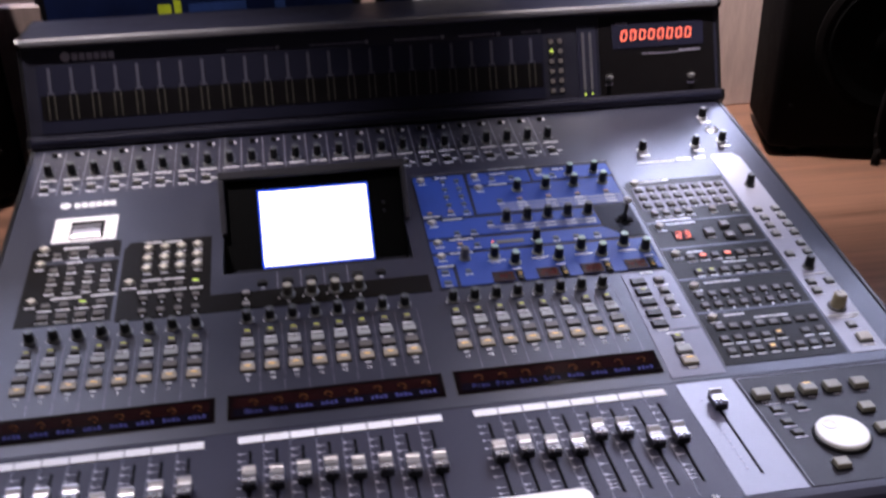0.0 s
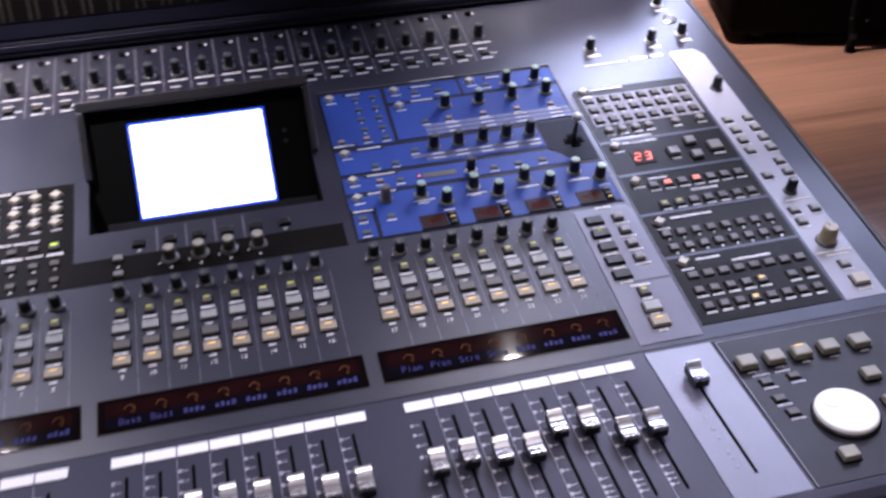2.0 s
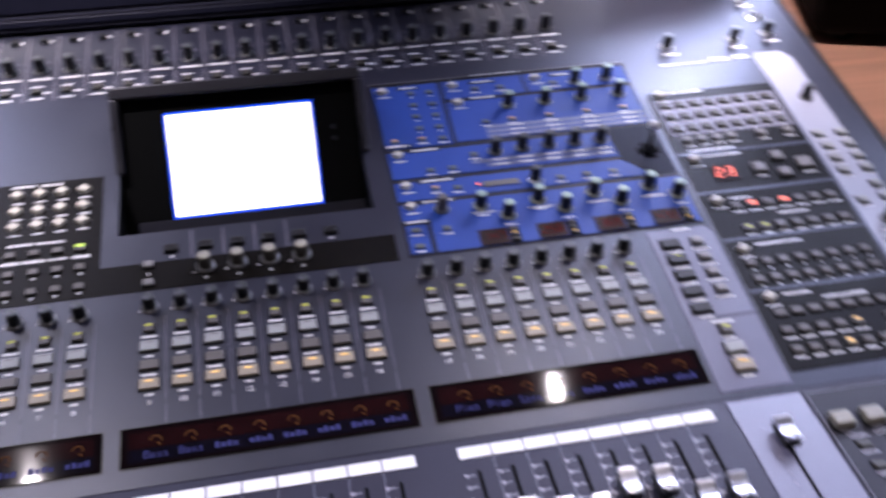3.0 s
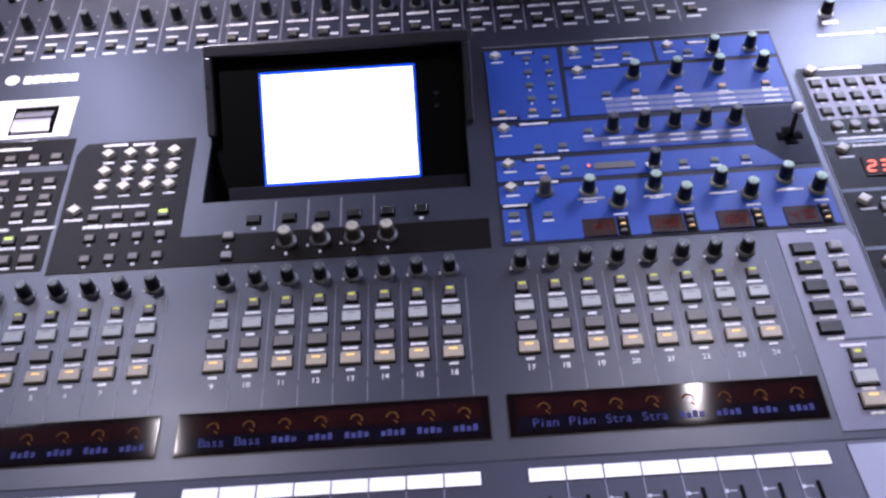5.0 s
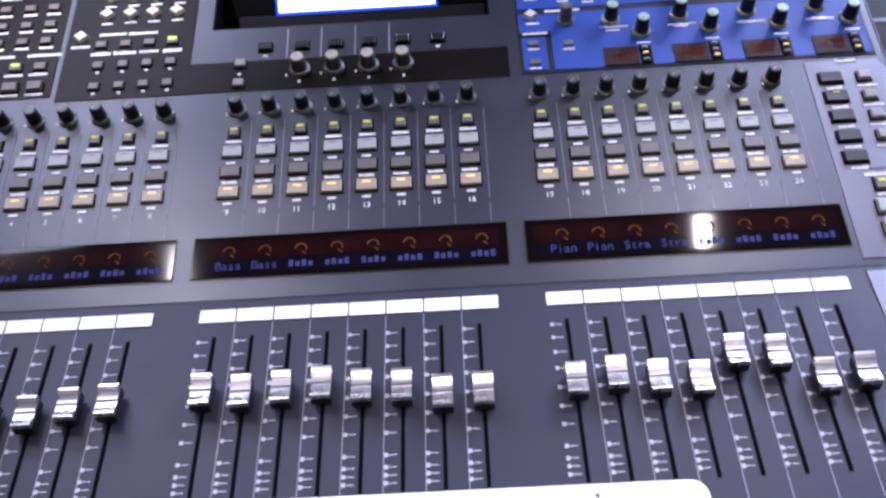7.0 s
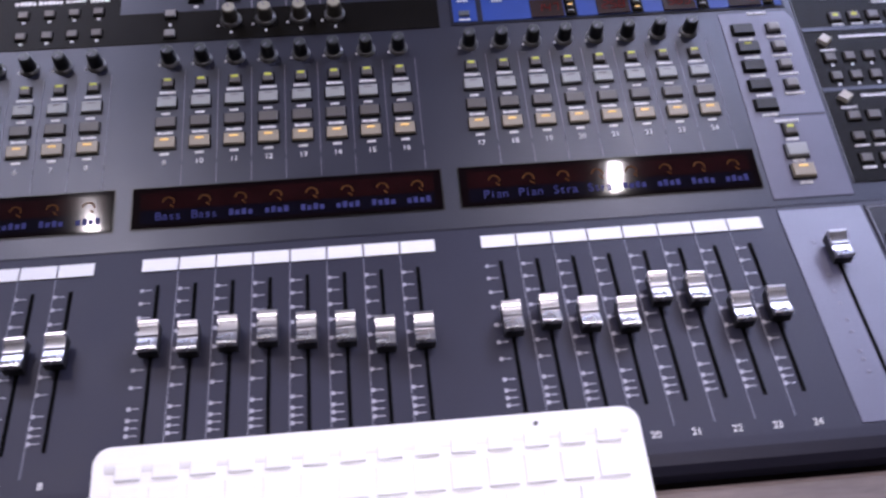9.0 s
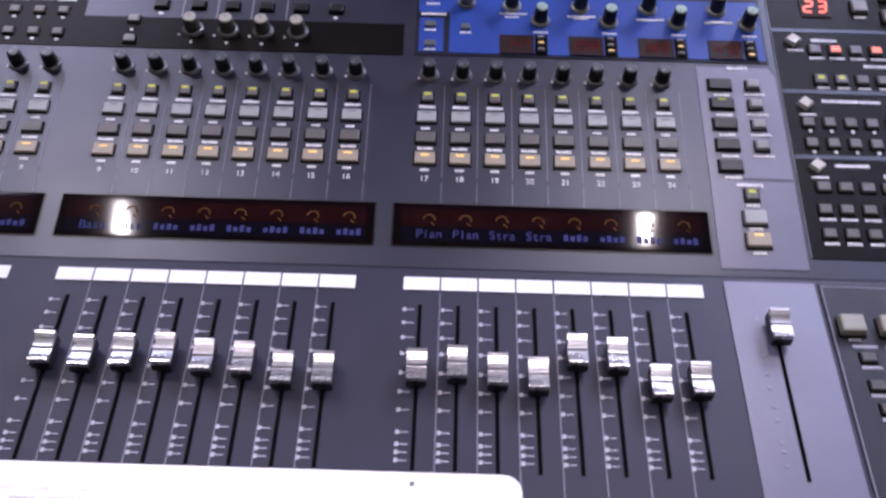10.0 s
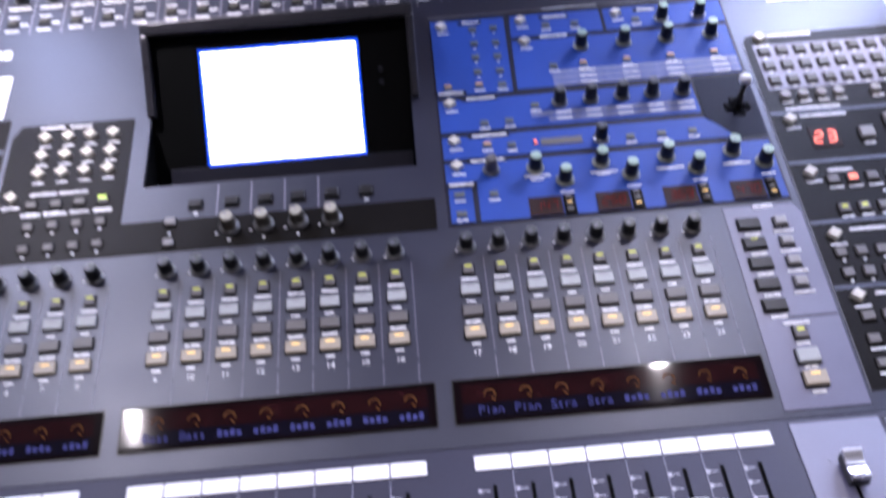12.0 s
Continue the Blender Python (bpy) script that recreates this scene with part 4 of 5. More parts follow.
for u, w in ((0.1204, 0.3405), (0.1553, 0.3409), (0.1898, 0.3413), (0.2259, 0.3416)):
    knob("send_knob", console, MU, u, w, r=0.0050, **TW)
for u, w in ((0.0944, 0.2798), (0.1186, 0.2806), (0.1428, 0.2810), (0.1663, 0.2810), (0.1900, 0.2806)):
    knob("dynamics_knob", console, MU, u, w, r=0.0050, top=KNOBCAP, base=BL1)
knob("dial_knob", console, MU, 0.1195, 0.2392, r=0.0048, top=KNOBCAP, skirt=METAL, base=BL1)
knob("grey_knob", console, MU, 0.0347, 0.2168, r=0.0050, top=GREYBTN, body=DARKBTN, base=BL1)
for u, w in ((0.0669, 0.2153), (0.1155, 0.2155), (0.1638, 0.2158), (0.2124, 0.2160), (0.0870, 0.2016), (0.1352, 0.2022), (0.1836, 0.2026), (0.2331, 0.2031)):
    knob("equaliser_knob", console, MU, u, w, r=0.0052, **TW)
    caption(console, MU, u, w - 0.0110, 0.0100, 0.0014, base=BL1)
for k in range(4):
    u = 0.0581 + 0.0484 * k
    disp = plate("value_display", SEGGLASS, console, MU, u, u + 0.0238, 0.1705, 0.1872, BL1, BL1 + 0.0008, label="dark red value display")
    for d in range(3):
        digit(disp, MU, str((1 + k + d * 3) % 10), u + 0.0062 + 0.0060 * d, 0.1788, 0.0072, DIMDIGIT, BL1 + 0.0009)
    plate("key_backing", BLACKPLATE, console, MU, u + 0.0248, u + 0.0335, 0.1700, 0.1882, BL1, BL1 + 0.0003)
    for j, w in enumerate((0.1850, 0.1794, 0.1738)):
        button("band_key", console, MU, u + 0.0288, w, 0.0046, 0.0026, MIDBTN, 0.0022, BL1 + 0.0003, lamp=AMBER if j == 1 + k % 2 else CARDGREY, lamp_size=(0.7, 0.5), lamp_at=0)
    caption(console, MU, u + 0.010, 0.2075 - 0.0012 * k, 0.020, 0.0016, base=BL1)
put("block_edge", box_mesh("block_edge", GREYRAIL, -0.0005, 0.2437, 0.3861, 0.3884, 0, 0.0016, 0.0004), console, MU, "pale grey edge")
caption(console, MU, 0.1180, 0.3873, 0.046, 0.0012, base=0.0016)
# joystick
jb = plate("joystick_cross", SLOT, console, MU, 0.2180, 0.2365, 0.2560, 0.2630, BL1, BL1 + 0.0009, label="black cross-shaped joystick gate")
plate("gate_arm", SLOT, jb, MU, 0.2232, 0.2318, 0.2505, 0.2690, BL1, BL1 + 0.0008)
tilt = MU @ pose(0.2275, 0.2590, BL1, -12, 6, 0)
stick = put("joystick", turned("joystick", BLACK, [(0.0026, 0), (0.0020, 0.004), (0.0017, 0.022)], 14), console, tilt)
put("stick_ball", turned("stick_ball", PAPER, [(0.0018, 0), (0.0040, 0.0014), (0.0048, 0.0038), (0.0040, 0.0062), (0.0018, 0.0074)], 16), stick, tilt @ pose(0, 0, 0.0215), "white ball grip")

# ---- layer strip ----
plate("layer_plate", LAVENDER, console, MU, 0.1930, 0.2465, 0.0050, 0.1640, cut=((2, 0.004, 0.008),), label="pale lavender painted plate")
put("layer_step", box_mesh("layer_step", PANEL, 0.212, 0.2460, 0.0700, 0.0718, 0.0006, 0.0009), console, MU)
caption(console, MU, 0.2211, 0.1630, 0.014, 0.0026, base=0.0007)
for k, w in enumerate((0.1478, 0.1311, 0.1144, 0.0974, 0.0805)):
    button("layer_key", console, MU, 0.2072, w, 0.0150, 0.0088, BLACK, 0.0028, 0.0006, lamp=YELLOW if k == 1 else None, lamp_size=(0.3, 0.12), lamp_at=0.3)
    caption(console, MU, 0.2085, w - 0.0085, 0.0115, 0.0024, base=0.0007)
for w in (0.1480, 0.1310, 0.1142, 0.0970):
    button("mode_key", console, MU, 0.2294, w, 0.0085, 0.0072, CARDGREY, 0.0036, 0.0006)
    caption(console, MU, 0.2300, w - 0.0078, 0.0135, 0.0020, base=0.0007)
caption(console, MU, 0.2178, 0.0662, 0.0170, 0.0024, base=0.0007)
button("select_key", console, MU, 0.2178, 0.0586, 0.0085, 0.0090, GREYBTN, 0.003, 0.0006, lamp=YELLOW, lamp_size=(0.5, 0.25), lamp_at=0.15)
button("white_key", console, MU, 0.2176, 0.0410, 0.0140, 0.0098, WHITEBTN, 0.0036, 0.0006)
button("on_key", console, MU, 0.2177, 0.0247, 0.0146, 0.0098, ORANGEBTN, 0.0036, 0.0006, lamp=AMBER, lamp_size=(0.4, 0.16), lamp_at=0.26)
for w in (0.0508, 0.0335, 0.0160):
    caption(console, MU, 0.2178, w, 0.0085, 0.0022, base=0.0007)

# ---- black block at the side ----
plate("control_plate", BLACKPLATE, console, MU, 0.2495, 0.3740, 0.0137, 0.3360, cut=((3, 0.004, 0.008),), label="brown-black plate")
for w in (0.2490, 0.1995, 0.1445, 0.0900):
    plate("plate_seam", PANEL, console, MU, 0.2500, 0.3735, w - 0.0016, w + 0.0016, 0.0006, 0.0010)
plate("key_backing", PRINTGREY, console, MU, 0.2560, 0.3715, 0.2745, 0.3240, 0.0006, 0.0008)
put("plate_edge", box_mesh("plate_edge", GREYRAIL, 0.2488, 0.2494, 0.0137, 0.3280, 0, 0.0008), console, MU)
put("plate_edge", box_mesh("plate_edge_top", GREYRAIL, 0.2535, 0.3740, 0.3361, 0.3367, 0, 0.0008), console, MU)
for j, w in enumerate((0.3163, 0.3000, 0.2832)):
    for k in range(8):
        button("routing_key", console, MU, 0.2630 + 0.01425 * k, w, 0.0080, 0.0076, SMOKE, 0.0022, 0.0008)
        caption(console, MU, 0.2630 + 0.01425 * k, w - 0.0066, 0.0030, 0.0016, base=0.0008)
for u in (0.2665, 0.2801, 0.2942, 0.3076, 0.3361, 0.3618):
    put("round_key", turned("round_key", CARDGREY, [(0.0044, 0), (0.0044, 0.002), (0.0034, 0.0032)], 18), console, MU @ pose(u, 0.2670, 0.0006))
    caption(console, MU, u + 0.001, 0.2600, 0.0095, 0.0020, base=0.0007)
for w in (0.3320, 0.2422, 0.1898, 0.1336, 0.0827):
    diamond(console, MU, 0.2632, w)
    caption(console, MU, 0.2640, w - 0.0086, 0.0115, 0.0018, base=0.0006)
for u, w, lu in ((0.2880, 0.3338, 0.036), (0.2840, 0.2530, 0.042), (0.2890, 0.2447, 0.035), (0.2850, 0.1905, 0.018), (0.2950, 0.1365, 0.040), (0.2860, 0.0835, 0.022), (0.3230, 0.0760, 0.036), (0.3220, 0.1680, 0.026)):
    caption(console, MU, u, w, lu, 0.0026, base=0.0006)
sd = plate("scene_display", SEGGLASS, console, MU, 0.2730, 0.2945, 0.2125, 0.2318, 0.0006, 0.0014, label="red lit scene number display")
for k, ch in enumerate("23"):
    digit(sd, MU, ch, 0.2788 + 0.0098 * k, 0.2222, 0.0102, REDDIGIT, 0.0015)
for u, w, s in ((0.3149, 0.2225, 0.0105), (0.3365, 0.2345, 0.0098), (0.3352, 0.2135, 0.0098), (0.3573, 0.2225, 0.0125)):
    button("scene_key", console, MU, u, w, s, s, CARDGREY, 0.0036, 0.0006)
caption(console, MU, 0.3149, 0.2135, 0.0085, 0.0022, base=0.0006)
caption(console, MU, 0.3585, 0.2120, 0.0115, 0.0022, base=0.0006)
for k in range(7):
    u = 0.2771 + 0.01415 * k
    lit = k in (1, 3)
    button("solo_key", console, MU, u, 0.1815, 0.0080, 0.0072, MIDBTN, 0.0024, 0.0006, lamp=REDLAMP if lit else None, lamp_size=(0.75, 0.6), lamp_at=0)
    caption(console, MU, u + 0.001, 0.1745, 0.0105, 0.0018, base=0.0006)
    button("monitor_key", console, MU, u, 0.1550, 0.0080, 0.0070, MIDBTN, 0.0024, 0.0006, lamp=YELLOW if k < 2 else None, lamp_size=(0.5, 0.4), lamp_at=0.1)
    caption(console, MU, u + 0.001, 0.1482, 0.0085, 0.0016, base=0.0006)
for k in range(8):
    u = 0.2628 + 0.01405 * k
    for w in (0.1180, 0.1010):
        button("user_key", console, MU, u, w, 0.0074, 0.0070, DARKBTN, 0.0022, 0.0006)
        caption(console, MU, u + 0.0008, w - 0.0066, 0.0022, 0.0020, base=0.0006)
    button("machine_key", console, MU, u + 0.0018, 0.0664, 0.0085, 0.0066, DARKBTN, 0.0022, 0.0006)
    button("machine_key", console, MU, u, 0.0315, 0.0078, 0.0064, DARKBTN, 0.0022, 0.0006, lamp=AMBER if k == 3 else None, lamp_size=(0.6, 0.5), lamp_at=0.1)
    caption(console, MU, u + 0.001, 0.0245, 0.0100, 0.0020, base=0.0006)
for k, u in enumerate((0.2628, 0.2765, 0.2910, 0.3055, 0.3195, 0.3472, 0.3628)):
    button("machine_key", console, MU, u, 0.0494, 0.0078, 0.0064, DARKBTN, 0.0022, 0.0006, lamp=AMBER if k == 4 else None, lamp_size=(0.6, 0.35), lamp_at=0.2)
    caption(console, MU, u + 0.001, 0.0422, 0.0105, 0.0018, base=0.0006)

# ---- pale strip at the edge ----
plate("monitor_strip", PALE, console, MU, 0.3770, 0.4145, 0.0120, 0.3830, cut=((3, 0.004, 0.006), (2, 0.008, 0.012)), label="pale glossy painted strip")
knob("monitor_knob", console, MU, 0.4003, 0.3100, base=0.0006, turn=200)
knob("monitor_knob", console, MU, 0.3972, 0.1465, base=0.0006, turn=200)
knob("level_knob", console, MU, 0.3964, 0.0795, r=0.0076, h=0.0165, body=BEIGE, top=CREAM, base=0.0006, turn=20)
for u, w in ((0.3875, 0.2573), (0.3885, 0.2404), (0.3881, 0.2246), (0.3879, 0.2085), (0.4090, 0.2561), (0.4093, 0.2400), (0.4096, 0.2238), (0.4098, 0.2084), (0.4079, 0.1879), (0.4083, 0.1719), (0.3868, 0.1709), (0.3880, 0.1215), (0.4076, 0.1204), (0.3874, 0.1065), (0.3968, 0.0506)):
    button("strip_key", console, MU, u, w, 0.0080, 0.0072, WHITEBTN, 0.0032, 0.0006)
    caption(console, MU, u + 0.001, w - 0.0065, 0.0090, 0.0014, PRINT, base=0.0006)
button("strip_key", console, MU, 0.3995, 0.0305, 0.0130, 0.0110, CREAM, 0.0040, 0.0006)
for u, w, lu in ((0.3985, 0.1345, 0.024), (0.3965, 0.0665, 0.034), (0.3980, 0.0622, 0.022), (0.3995, 0.0205, 0.013)):
    caption(console, MU, u, w, lu, 0.0024, PAPER, base=0.0006)
# white skirts and tall captions paint in the glints at these knobs
for u, w in ((0.2976, 0.4060), (0.3685, 0.4080), (0.4065, 0.4135), (0.4038, 0.4760)):
    knob("talkback_knob", console, MU, u, w, skirt=PRINT, turn=10)
    caption(console, MU, u, w - 0.0125, 0.013, 0.0040)
socket = put("round_socket", turned("round_socket", METAL, [(0.0085, 0), (0.0085, 0.0012), (0.0062, 0.0022), (0.0060, 0.0008)], 24), console, MU @ pose(0.4050, 0.4435, 0), "round metal talkback socket")
put("socket_core", turned("socket_core", BLACK, [(0.0055, 0), (0.0055, 0.0018), (0.0040, 0.0020)], 20), socket, MU @ pose(0.4050, 0.4435, 0.0004))
caption(console, MU, 0.3060, 0.3770, 0.048, 0.0022)
caption(console, MU, 0.3435, 0.3790, 0.020, 0.0050)
caption(console, MU, 0.3640, 0.3800, 0.014, 0.0050)

# ---- input gain row ----
for k in range(24):
    u = -0.4303 + 0.02684 * k
    knob("gain_knob", console, MU, u, 0.4560, r=0.0052, h=0.0150, turn=(k * 53) % 90)
    put("pad_switch", turned("pad_switch", BLACK, [(0.0034, 0), (0.0034, 0.004), (0.0026, 0.0052)], 14), console, MU @ pose(u + 0.0004, 0.5010, 0))
    # white bar painted for the bright glint beside the switch
    caption(console, MU, u + 0.0068, 0.5025, 0.0050, 0.0040)
    caption(console, MU, u - 0.0060, 0.4690, 0.0022, 0.0022, PRINTGREY)
    caption(console, MU, u + 0.0062, 0.4690, 0.0022, 0.0022, PRINTGREY)
    caption(console, MU, u + 0.0010, 0.4435, 0.0200, 0.0030)
    button("insert_switch", console, MU, u - 0.0020, 0.4240, 0.0075, 0.0065, SMOKE, 0.003)
    caption(console, MU, u - 0.0020, 0.4320, 0.0105, 0.0020)
    caption(console, MU, u + 0.0075, 0.4225, 0.0070, 0.0024)
    caption(console, MU, u - 0.0010, 0.4145, 0.0125, 0.0022)
    put("divider_line", box_mesh("divider_line", PRINTGREY, -0.0005, 0.0005, 0.410, 0.512, 0, 0.0003), console, MU @ pose(u - 0.0134, 0, 0))
for u in (-0.2224, -0.0077):
    put("module_joint", box_mesh("module_joint", GREYRAIL, -0.0007, 0.0007, 0.405, 0.520, 0, 0.0006), console, MU @ pose(u, 0, 0))

# ---- meter bridge ----
y0, z0 = FOLD + 0.524 * math.cos(rise), Z0 + 0.524 * math.sin(rise)
MB = pose(0, y0, z0, 70, 0, 0)
bridge = thing("meter_bridge", pose(0, y0 + 0.05, z0), "dark blue-grey meter bridge standing on the console", "meter bridge")
body = [(-0.004, 0.004), (0.0, 0.010), (0.012, 0.010), (0.014, 0.0), (0.122, 0.0), (0.124, 0.006), (0.129, 0.009), (0.134, 0.006), (0.136, -0.004), (0.166, -0.094), (0.025, -0.145), (-0.010, -0.006)]
profile_prism("housing", DARKTRIM, bridge, body, -0.4600, 0.4470, MB, "dark sheet-metal housing")
put("top_rim", box_mesh("top_rim", GREYRAIL, -0.4590, 0.4460, 0.1235, 0.1325, 0.002, 0.0098, 0.002, 2), bridge, MB, "light grey metal edge")
put("lower_lip", box_mesh("lower_lip", NAVY, -0.4590, 0.4460, 0.003, 0.0105, 0.004, 0.0112, 0.0015, 2), bridge, MB)
for x in (-0.4645, 0.4475):
    profile_prism("end_plate", BLACK, bridge, body, x, x + 0.004, MB)
plate("meter_window", NAVY, bridge, MB, -0.4450, 0.2030, 0.0170, 0.1010, 0, 0.0012, label="dark blue meter window")
plate("meter_field", GLASSBLACK, bridge, MB, -0.4430, 0.2010, 0.0330, 0.0640, 0.0012, 0.0018)
METERPRINT = mat("meter_print", (0.052, 0.054, 0.078), 0.5, 0.0, 0.05, 60)
METERLINE = mat("meter_line", (0.036, 0.035, 0.028), 0.4, 0.0, 0.1, 60)
for k in range(24):
    u = -0.4300 + 0.0268 * k
    for d, m in ((-0.004, METERLINE), (0.004, METERLINE)):
        put("meter_column", box_mesh("meter_column", m, -0.0010, 0.0010, 0.034, 0.0635, 0, 0.0003), bridge, MB @ pose(u + d, 0, 0.0018))
    put("meter_label", box_mesh("meter_label", METERPRINT, -0.0018, 0.0018, 0.067, 0.098, 0, 0.0003), bridge, MB @ pose(u, 0, 0.0012))
    put("meter_label", box_mesh("meter_foot", METERPRINT, -0.0045, 0.0045, 0.0655, 0.0675, 0, 0.0003), bridge, MB @ pose(u, 0, 0.0012))
for u, lu in ((-0.180, 0.060), (-0.070, 0.070), (0.035, 0.060), (0.115, 0.050), (0.185, 0.020)):
    caption(bridge, MB, u, 0.1060, lu, 0.0016, PRINTGREY)
    caption(bridge, MB, u + lu / 2 + 0.004, 0.1065, 0.0050, 0.0050, PRINTGREY)
put("badge_disc", turned("badge_disc_small", SCALEPRINT, [(0.0060, 0), (0.0060, 0.0004), (0.0056, 0.0005)], 24), bridge, MB @ pose(-0.4080, 0.1105, 0))
for k in range(6):
    caption(bridge, MB, -0.3965 + 0.0088 * k, 0.1100, 0.0070, 0.0085, SCALEPRINT)
for k, u in enumerate((0.2140, 0.2260)):
    for j in range(6):
        button("meter_key", bridge, MB, u, 0.0260 + 0.0130 * j, 0.0062, 0.0058, GREYBTN, 0.002, lamp=GREENLAMP if (k, j) == (0, 4) else None, lamp_size=(0.7, 0.5), lamp_at=0.1)
plate("stereo_meter", PANEL, bridge, MB, 0.2500, 0.2760, 0.0140, 0.1080, 0, 0.0010)
for u in (0.2580, 0.2680):
    put("meter_column", box_mesh("stereo_column", GREYRAIL, -0.0018, 0.0018, 0.024, 0.100, 0, 0.0004), bridge, MB @ pose(u, 0, 0.0010))
    button("meter_lamp", bridge, MB, u, 0.0185, 0.0034, 0.0034, GREYBTN, 0.001, 0.0010, lamp=GREENLAMP, lamp_size=(0.8, 0.8), lamp_at=0, well=False)
plate("clock_panel", GLASSBLACK, bridge, MB, 0.2800, 0.4420, 0.0130, 0.1190, 0, 0.0012, label="glossy black panel")
clock = plate("time_display", NAVY, bridge, MB, 0.2990, 0.4270, 0.0760, 0.1080, 0.0012, 0.0020, label="red lit time counter display")
for k in range(8):
    digit(clock, MB, "0", 0.3150 + 0.0129 * k, 0.0925, 0.0122, REDDIGIT, 0.0021)
caption(bridge, MB, 0.3120, 0.1085, 0.018, 0.0016, PRINTGREY, base=0.0020)
caption(bridge, MB, 0.3650, 0.0670, 0.050, 0.0014, PRINTGREY, base=0.0012)
caption(bridge, MB, 0.4070, 0.0690, 0.030, 0.0034, PRINTGREY, base=0.0012)
for u, w in ((0.2920, 0.0380), (0.4070, 0.0340)):
    sw = put("toggle_switch", turned("toggle_switch", METAL, [(0.0046, 0), (0.0046, 0.002), (0.0030, 0.004), (0.0022, 0.011), (0.0014, 0.012)], 14), bridge, MB @ pose(u, w, 0.0012))
    caption(bridge, MB, u, w - 0.0090, 0.010, 0.0022, PRINTGREY, base=0.0012)

# ---- compact keyboard on the front of the console ----
kb = thing("compact_keyboard", pose(-0.0742, -0.205, Z0), "thin white compact computer keyboard lying on the console", "keyboard")
KB_U, KB_V = (-0.2150, 0.0665), (-0.2680, -0.1375)
KT = math.degrees(math.atan2(0.0115, 0.1305))
MK = pose(0, KB_V[0], Z0 + 0.0065 - 0.008, KT + 1.0, 0, 0)
DEPTH = 0.1310


def rounded_slab(name, m, parent, x0, x1, y0, y1, z0, z1, r, at, label=""):
    ring = []
    for cx, cy, a0 in ((x1 - r, y1 - r, 0), (x0 + r, y1 - r, 90), (x0 + r, y0 + r, 180), (x1 - r, y0 + r, 270)):
        for i in range(6):
            a = math.radians(a0 + 18 * i)
            ring.append((cx + r * math.cos(a), cy + r * math.sin(a)))
    return prism(name, m, parent, at, ring, z0, z1, label)


rounded_slab("base_plate", ALU, kb, KB_U[0], KB_U[1], 0, DEPTH, 0.002, 0.0075, 0.009, MK, "white aluminium plate")
bar = put("battery_tube", turned("battery_tube", ALU, [(0.0075, 0), (0.0085, 0.001), (0.0085, 0.269), (0.0075, 0.270)], 24), kb, MK @ pose(KB_U[0] + 0.0055, DEPTH - 0.0115, -0.0002, 0, 90, 0))
for r in range(5):
    y = 0.1160 if r == 0 else 0.1196 - 0.0190 * r
    x = KB_U[0] + 0.0085
    gap = 0.0030 if r == 0 else 0.0016
    if r == 4:
        widths = [1, 1, 1, 1.25, 5, 1.25, 1, 1, 0.83, 0.83, 0.84]
    else:
        widths = ([1] * 14, [1] * 13 + [1], [1.4] + [1] * 11 + [1.6], [1.7] + [1] * 10 + [2.3])[r]
    total = sum(widths)
    depth = 0.0085 if r == 0 else 0.0158
    for wd in widths:
        L = wd / total * (KB_U[1] - KB_U[0] - 0.017)
        put("key", box_mesh("key", KEYWHITE, gap, L - gap, -depth / 2, depth / 2, 0, 0.0022, 0.0008, 2), kb, MK @ pose(x, y, 0.0075))
        x += L
put("power_light", turned("power_light", SKIRT, [(0.0013, 0), (0.0013, 0.0003), (0.001, 0.0004)], 10), kb, MK @ pose(0.012, DEPTH - 0.006, 0.0078))

# ---- loudspeakers ----
def loudspeaker(at, label):
    sp = thing("loudspeaker", at, label, "loudspeaker", "studio loudspeakers")
    bm = box_bm(-0.15, 0.15, 0.0, 0.17, 0.012, 0.40, 0.010, 3)
    put("cabinet", to_mesh(bm, "cabinet", SPEAKER, True), sp, at, "matt black cabinet")
    face = at @ pose(0, -0.0005, 0, 90, 0, 0)
    rim = put("woofer", turned("woofer", SPEAKER, [(0.105, 0), (0.105, 0.004), (0.097, 0.006), (0.090, 0.0045)], 40), sp, face @ pose(0, 0.165, 0))
    put("cone", turned("cone", CONE, [(0.089, 0.0046), (0.086, 0.0075), (0.070, 0.0055), (0.030, 0.005), (0.026, 0.0072), (0.012, 0.0095)], 40), rim, face @ pose(0, 0.165, 0))
    put("tweeter", turned("tweeter", CONE, [(0.050, 0), (0.050, 0.003), (0.020, 0.0035), (0.014, 0.0060)], 32), sp, face @ pose(0, 0.325, 0))
    for x in (-0.13, 0.13):
        put("screw", turned("screw", SPEAKER, [(0.0035, 0), (0.0035, 0.001), (0.0022, 0.0014)], 10), sp, face @ pose(x * 0.96, 0.075, 0))
    for x, y in ((-0.11, 0.03), (0.11, 0.03), (-0.11, 0.145), (0.11, 0.145)):
        put("foot", turned("foot", BLACK, [(0.014, 0), (0.014, 0.010), (0.012, 0.0125)], 16), sp, at @ pose(x, y, 0))
    return sp


loudspeaker(pose(0.666, 0.473, WING, 0, 0, -16), "black studio loudspeaker turned towards the seat")
loudspeaker(pose(-0.626, 0.517, WING, 0, 0, 16), "black studio loudspeaker at the dark end")

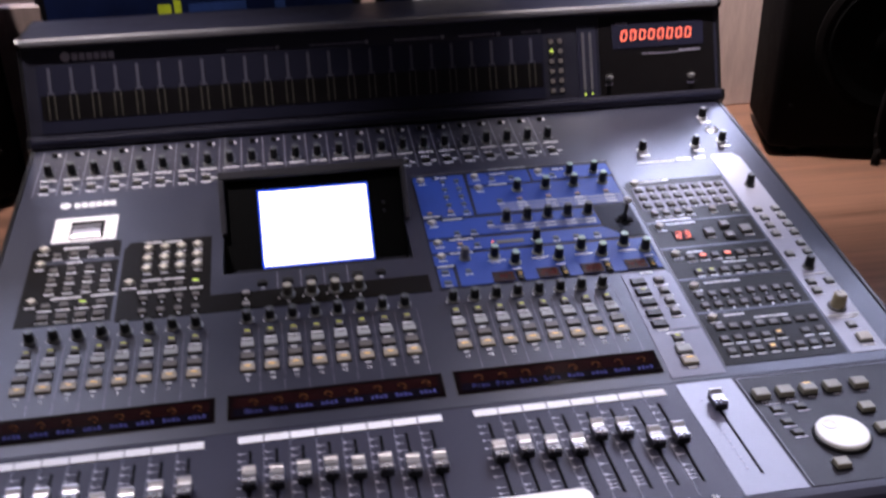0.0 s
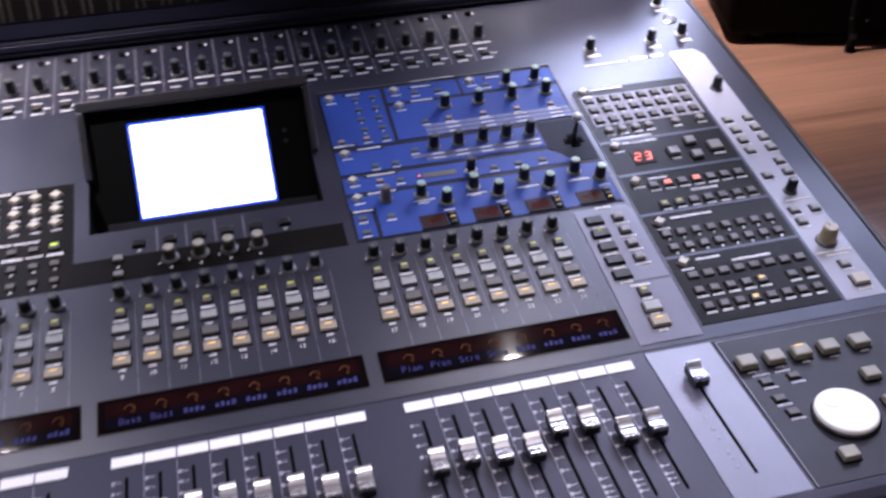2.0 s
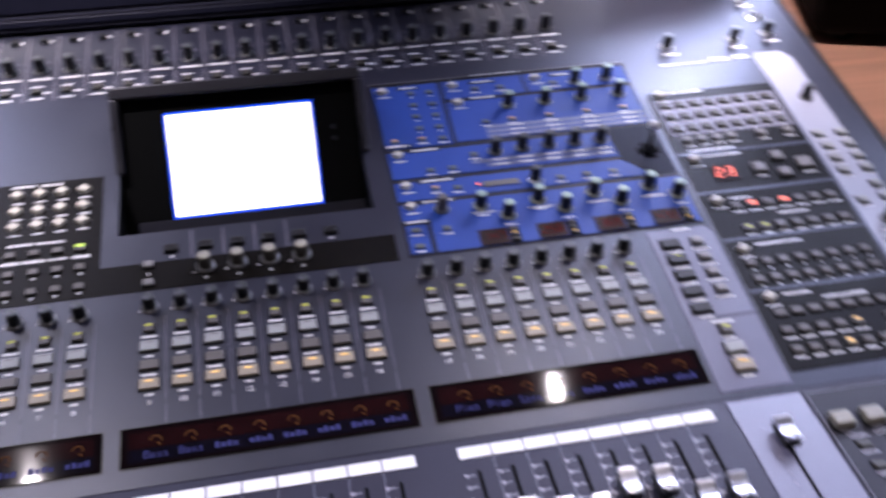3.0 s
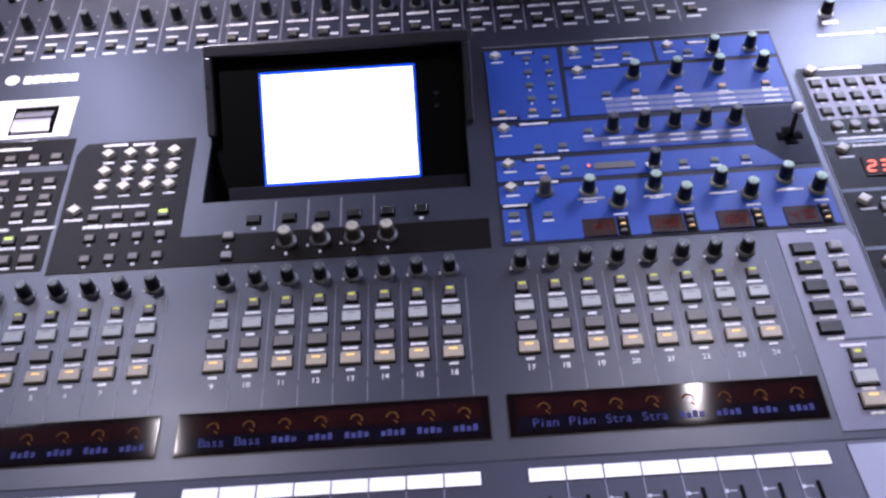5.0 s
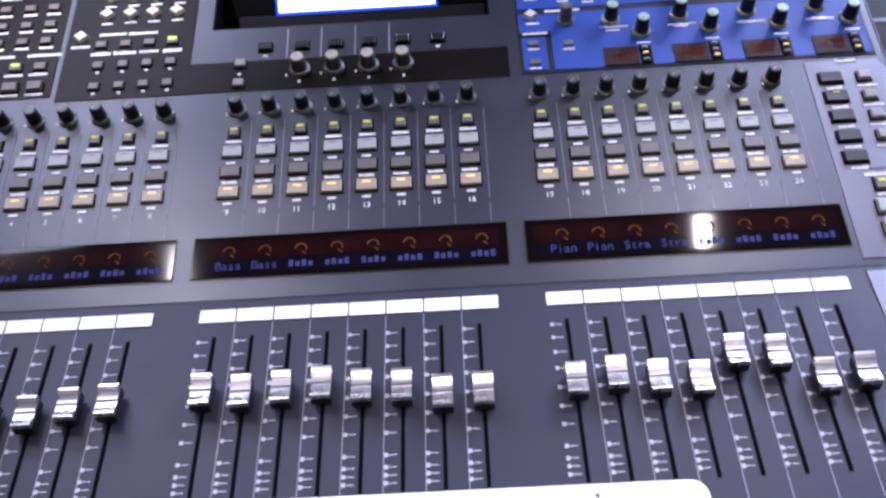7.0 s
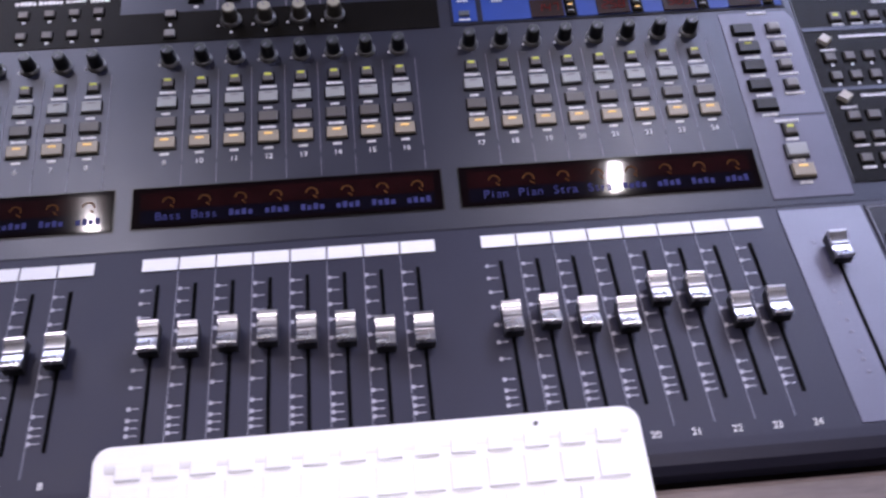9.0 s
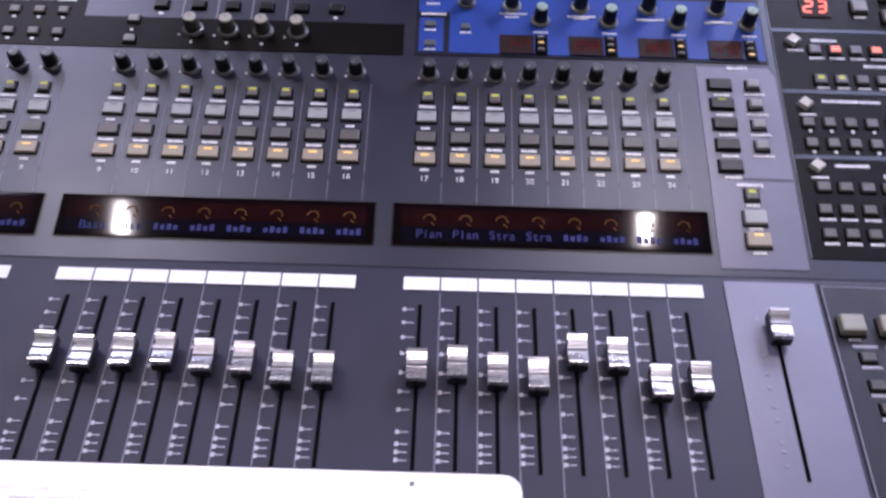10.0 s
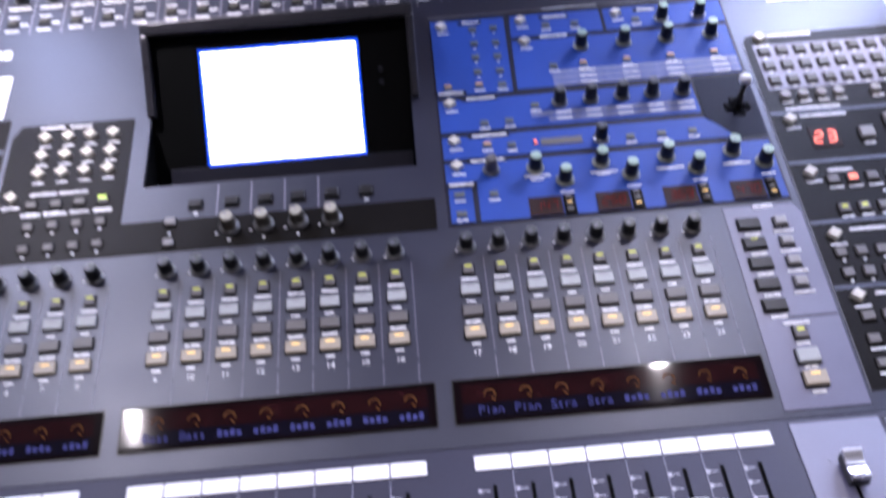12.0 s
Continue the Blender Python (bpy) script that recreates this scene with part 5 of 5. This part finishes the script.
# ---- monitors behind the bridge ----
def monitor(at, label, half, patches, low=0.0):
    mo = thing("computer_monitor", at, label, "monitor", "computer monitors")
    put("shell", box_mesh("shell", BLACK, -half, half, 0.0, 0.035, 0.05 - low, 0.34 - low, 0.006, 2), mo, at)
    scr = put("screen", box_mesh("monitor_screen", MONBLUE, 0.014 - half, half - 0.014, -0.0015, 0.0005, 0.066 - low, 0.326 - low), mo, at, "dark blue lit screen")
    for m, x0, x1, z0, z1 in patches:
        put("screen_patch", box_mesh("screen_patch", m, x0, x1, -0.0022, -0.0014, z0 - low, z1 - low), scr, at)
    put("stand", box_mesh("stand", BLACK, -0.03, 0.03, 0.01, 0.03, 0.008, 0.07), mo, at)
    put("foot", box_mesh("monitor_foot", BLACK, -0.10, 0.10, -0.03, 0.11, 0.0, 0.010, 0.003, 2), mo, at)
    return mo


RISER = 0.125
monitor(pose(-0.245, 0.735, WING + RISER, 0, 0, 2), "computer monitor with a dark blue lit screen", 0.225, ((MONGREEN, -0.062, -0.044, 0.067, 0.085), (MONGREEN, -0.040, -0.030, 0.072, 0.09), (MONLIGHT, -0.02, 0.06, 0.072, 0.084), (MONLIGHT, 0.10, 0.115, 0.066, 0.09), (MONLIGHT, -0.21, -0.10, 0.066, 0.071)))
monitor(pose(0.200, 0.735, WING + RISER, 0, 0, -2), "computer monitor with a white window on its screen", 0.20, ((MONWHITE, -0.145, -0.015, 0.066, 0.13), (MONLIGHT, 0.03, 0.12, 0.068, 0.075)), 0.022)
riser = thing("monitor_riser", pose(0, 0.80, WING), "black riser board under the monitors", "shelf")
put("board", box_mesh("riser_board", BLACK, -0.44, 0.44, -0.11, 0.12, RISER - 0.02, RISER, 0.003, 2), riser, pose(0, 0.80, WING))
for x in (-0.42, 0.0, 0.42):
    put("support", box_mesh("riser_support", BLACK, -0.01, 0.01, -0.10, 0.11, 0, RISER - 0.02), riser, pose(x, 0.80, WING))

# ---- slim black upright of unknown kind at the loudspeaker, built as a lead ----
def swept(name, m, points, radius, parent, label=""):
    cu = bpy.data.curves.new(name, "CURVE")
    cu.dimensions, cu.bevel_depth, cu.bevel_resolution, cu.resolution_u = "3D", radius, 3, 6
    sp = cu.splines.new("BEZIER")
    sp.bezier_points.add(len(points) - 1)
    for bp, p in zip(sp.bezier_points, points):
        bp.co, bp.handle_left_type, bp.handle_right_type = p, "AUTO", "AUTO"
    ob = bpy.data.objects.new(name, cu)
    me = bpy.data.meshes.new_from_object(ob)
    bpy.data.objects.remove(ob)
    me.materials.clear()
    me.materials.append(m)
    return put(name, me, parent, W[parent], label)


lead = thing("cable", pose(0.655, 0.455, WING), "slim black upright before the loudspeaker, built as a cable", "cable")
swept("lead", SPEAKER, [(0, 0, 0.014), (-0.003, 0.004, 0.05), (0.004, 0.006, 0.11), (0.020, 0.008, 0.20), (0.045, 0.010, 0.30)], 0.004, lead)
put("plug", turned("plug", SPEAKER, [(0.006, 0), (0.006, 0.010), (0.005, 0.016), (0.0042, 0.024)], 16), lead, W[lead])
# small beads added to stand in for glints along it
for x, z in ((-0.010, 0.045), (0.012, 0.040), (0.008, 0.125)):
    put("glint_bead", turned("glint_bead", BLACK, [(0.0018, 0), (0.0020, 0.0012), (0.0014, 0.0022)], 12), lead, W[lead] @ pose(x, -0.003, z, 90, 0, 0))
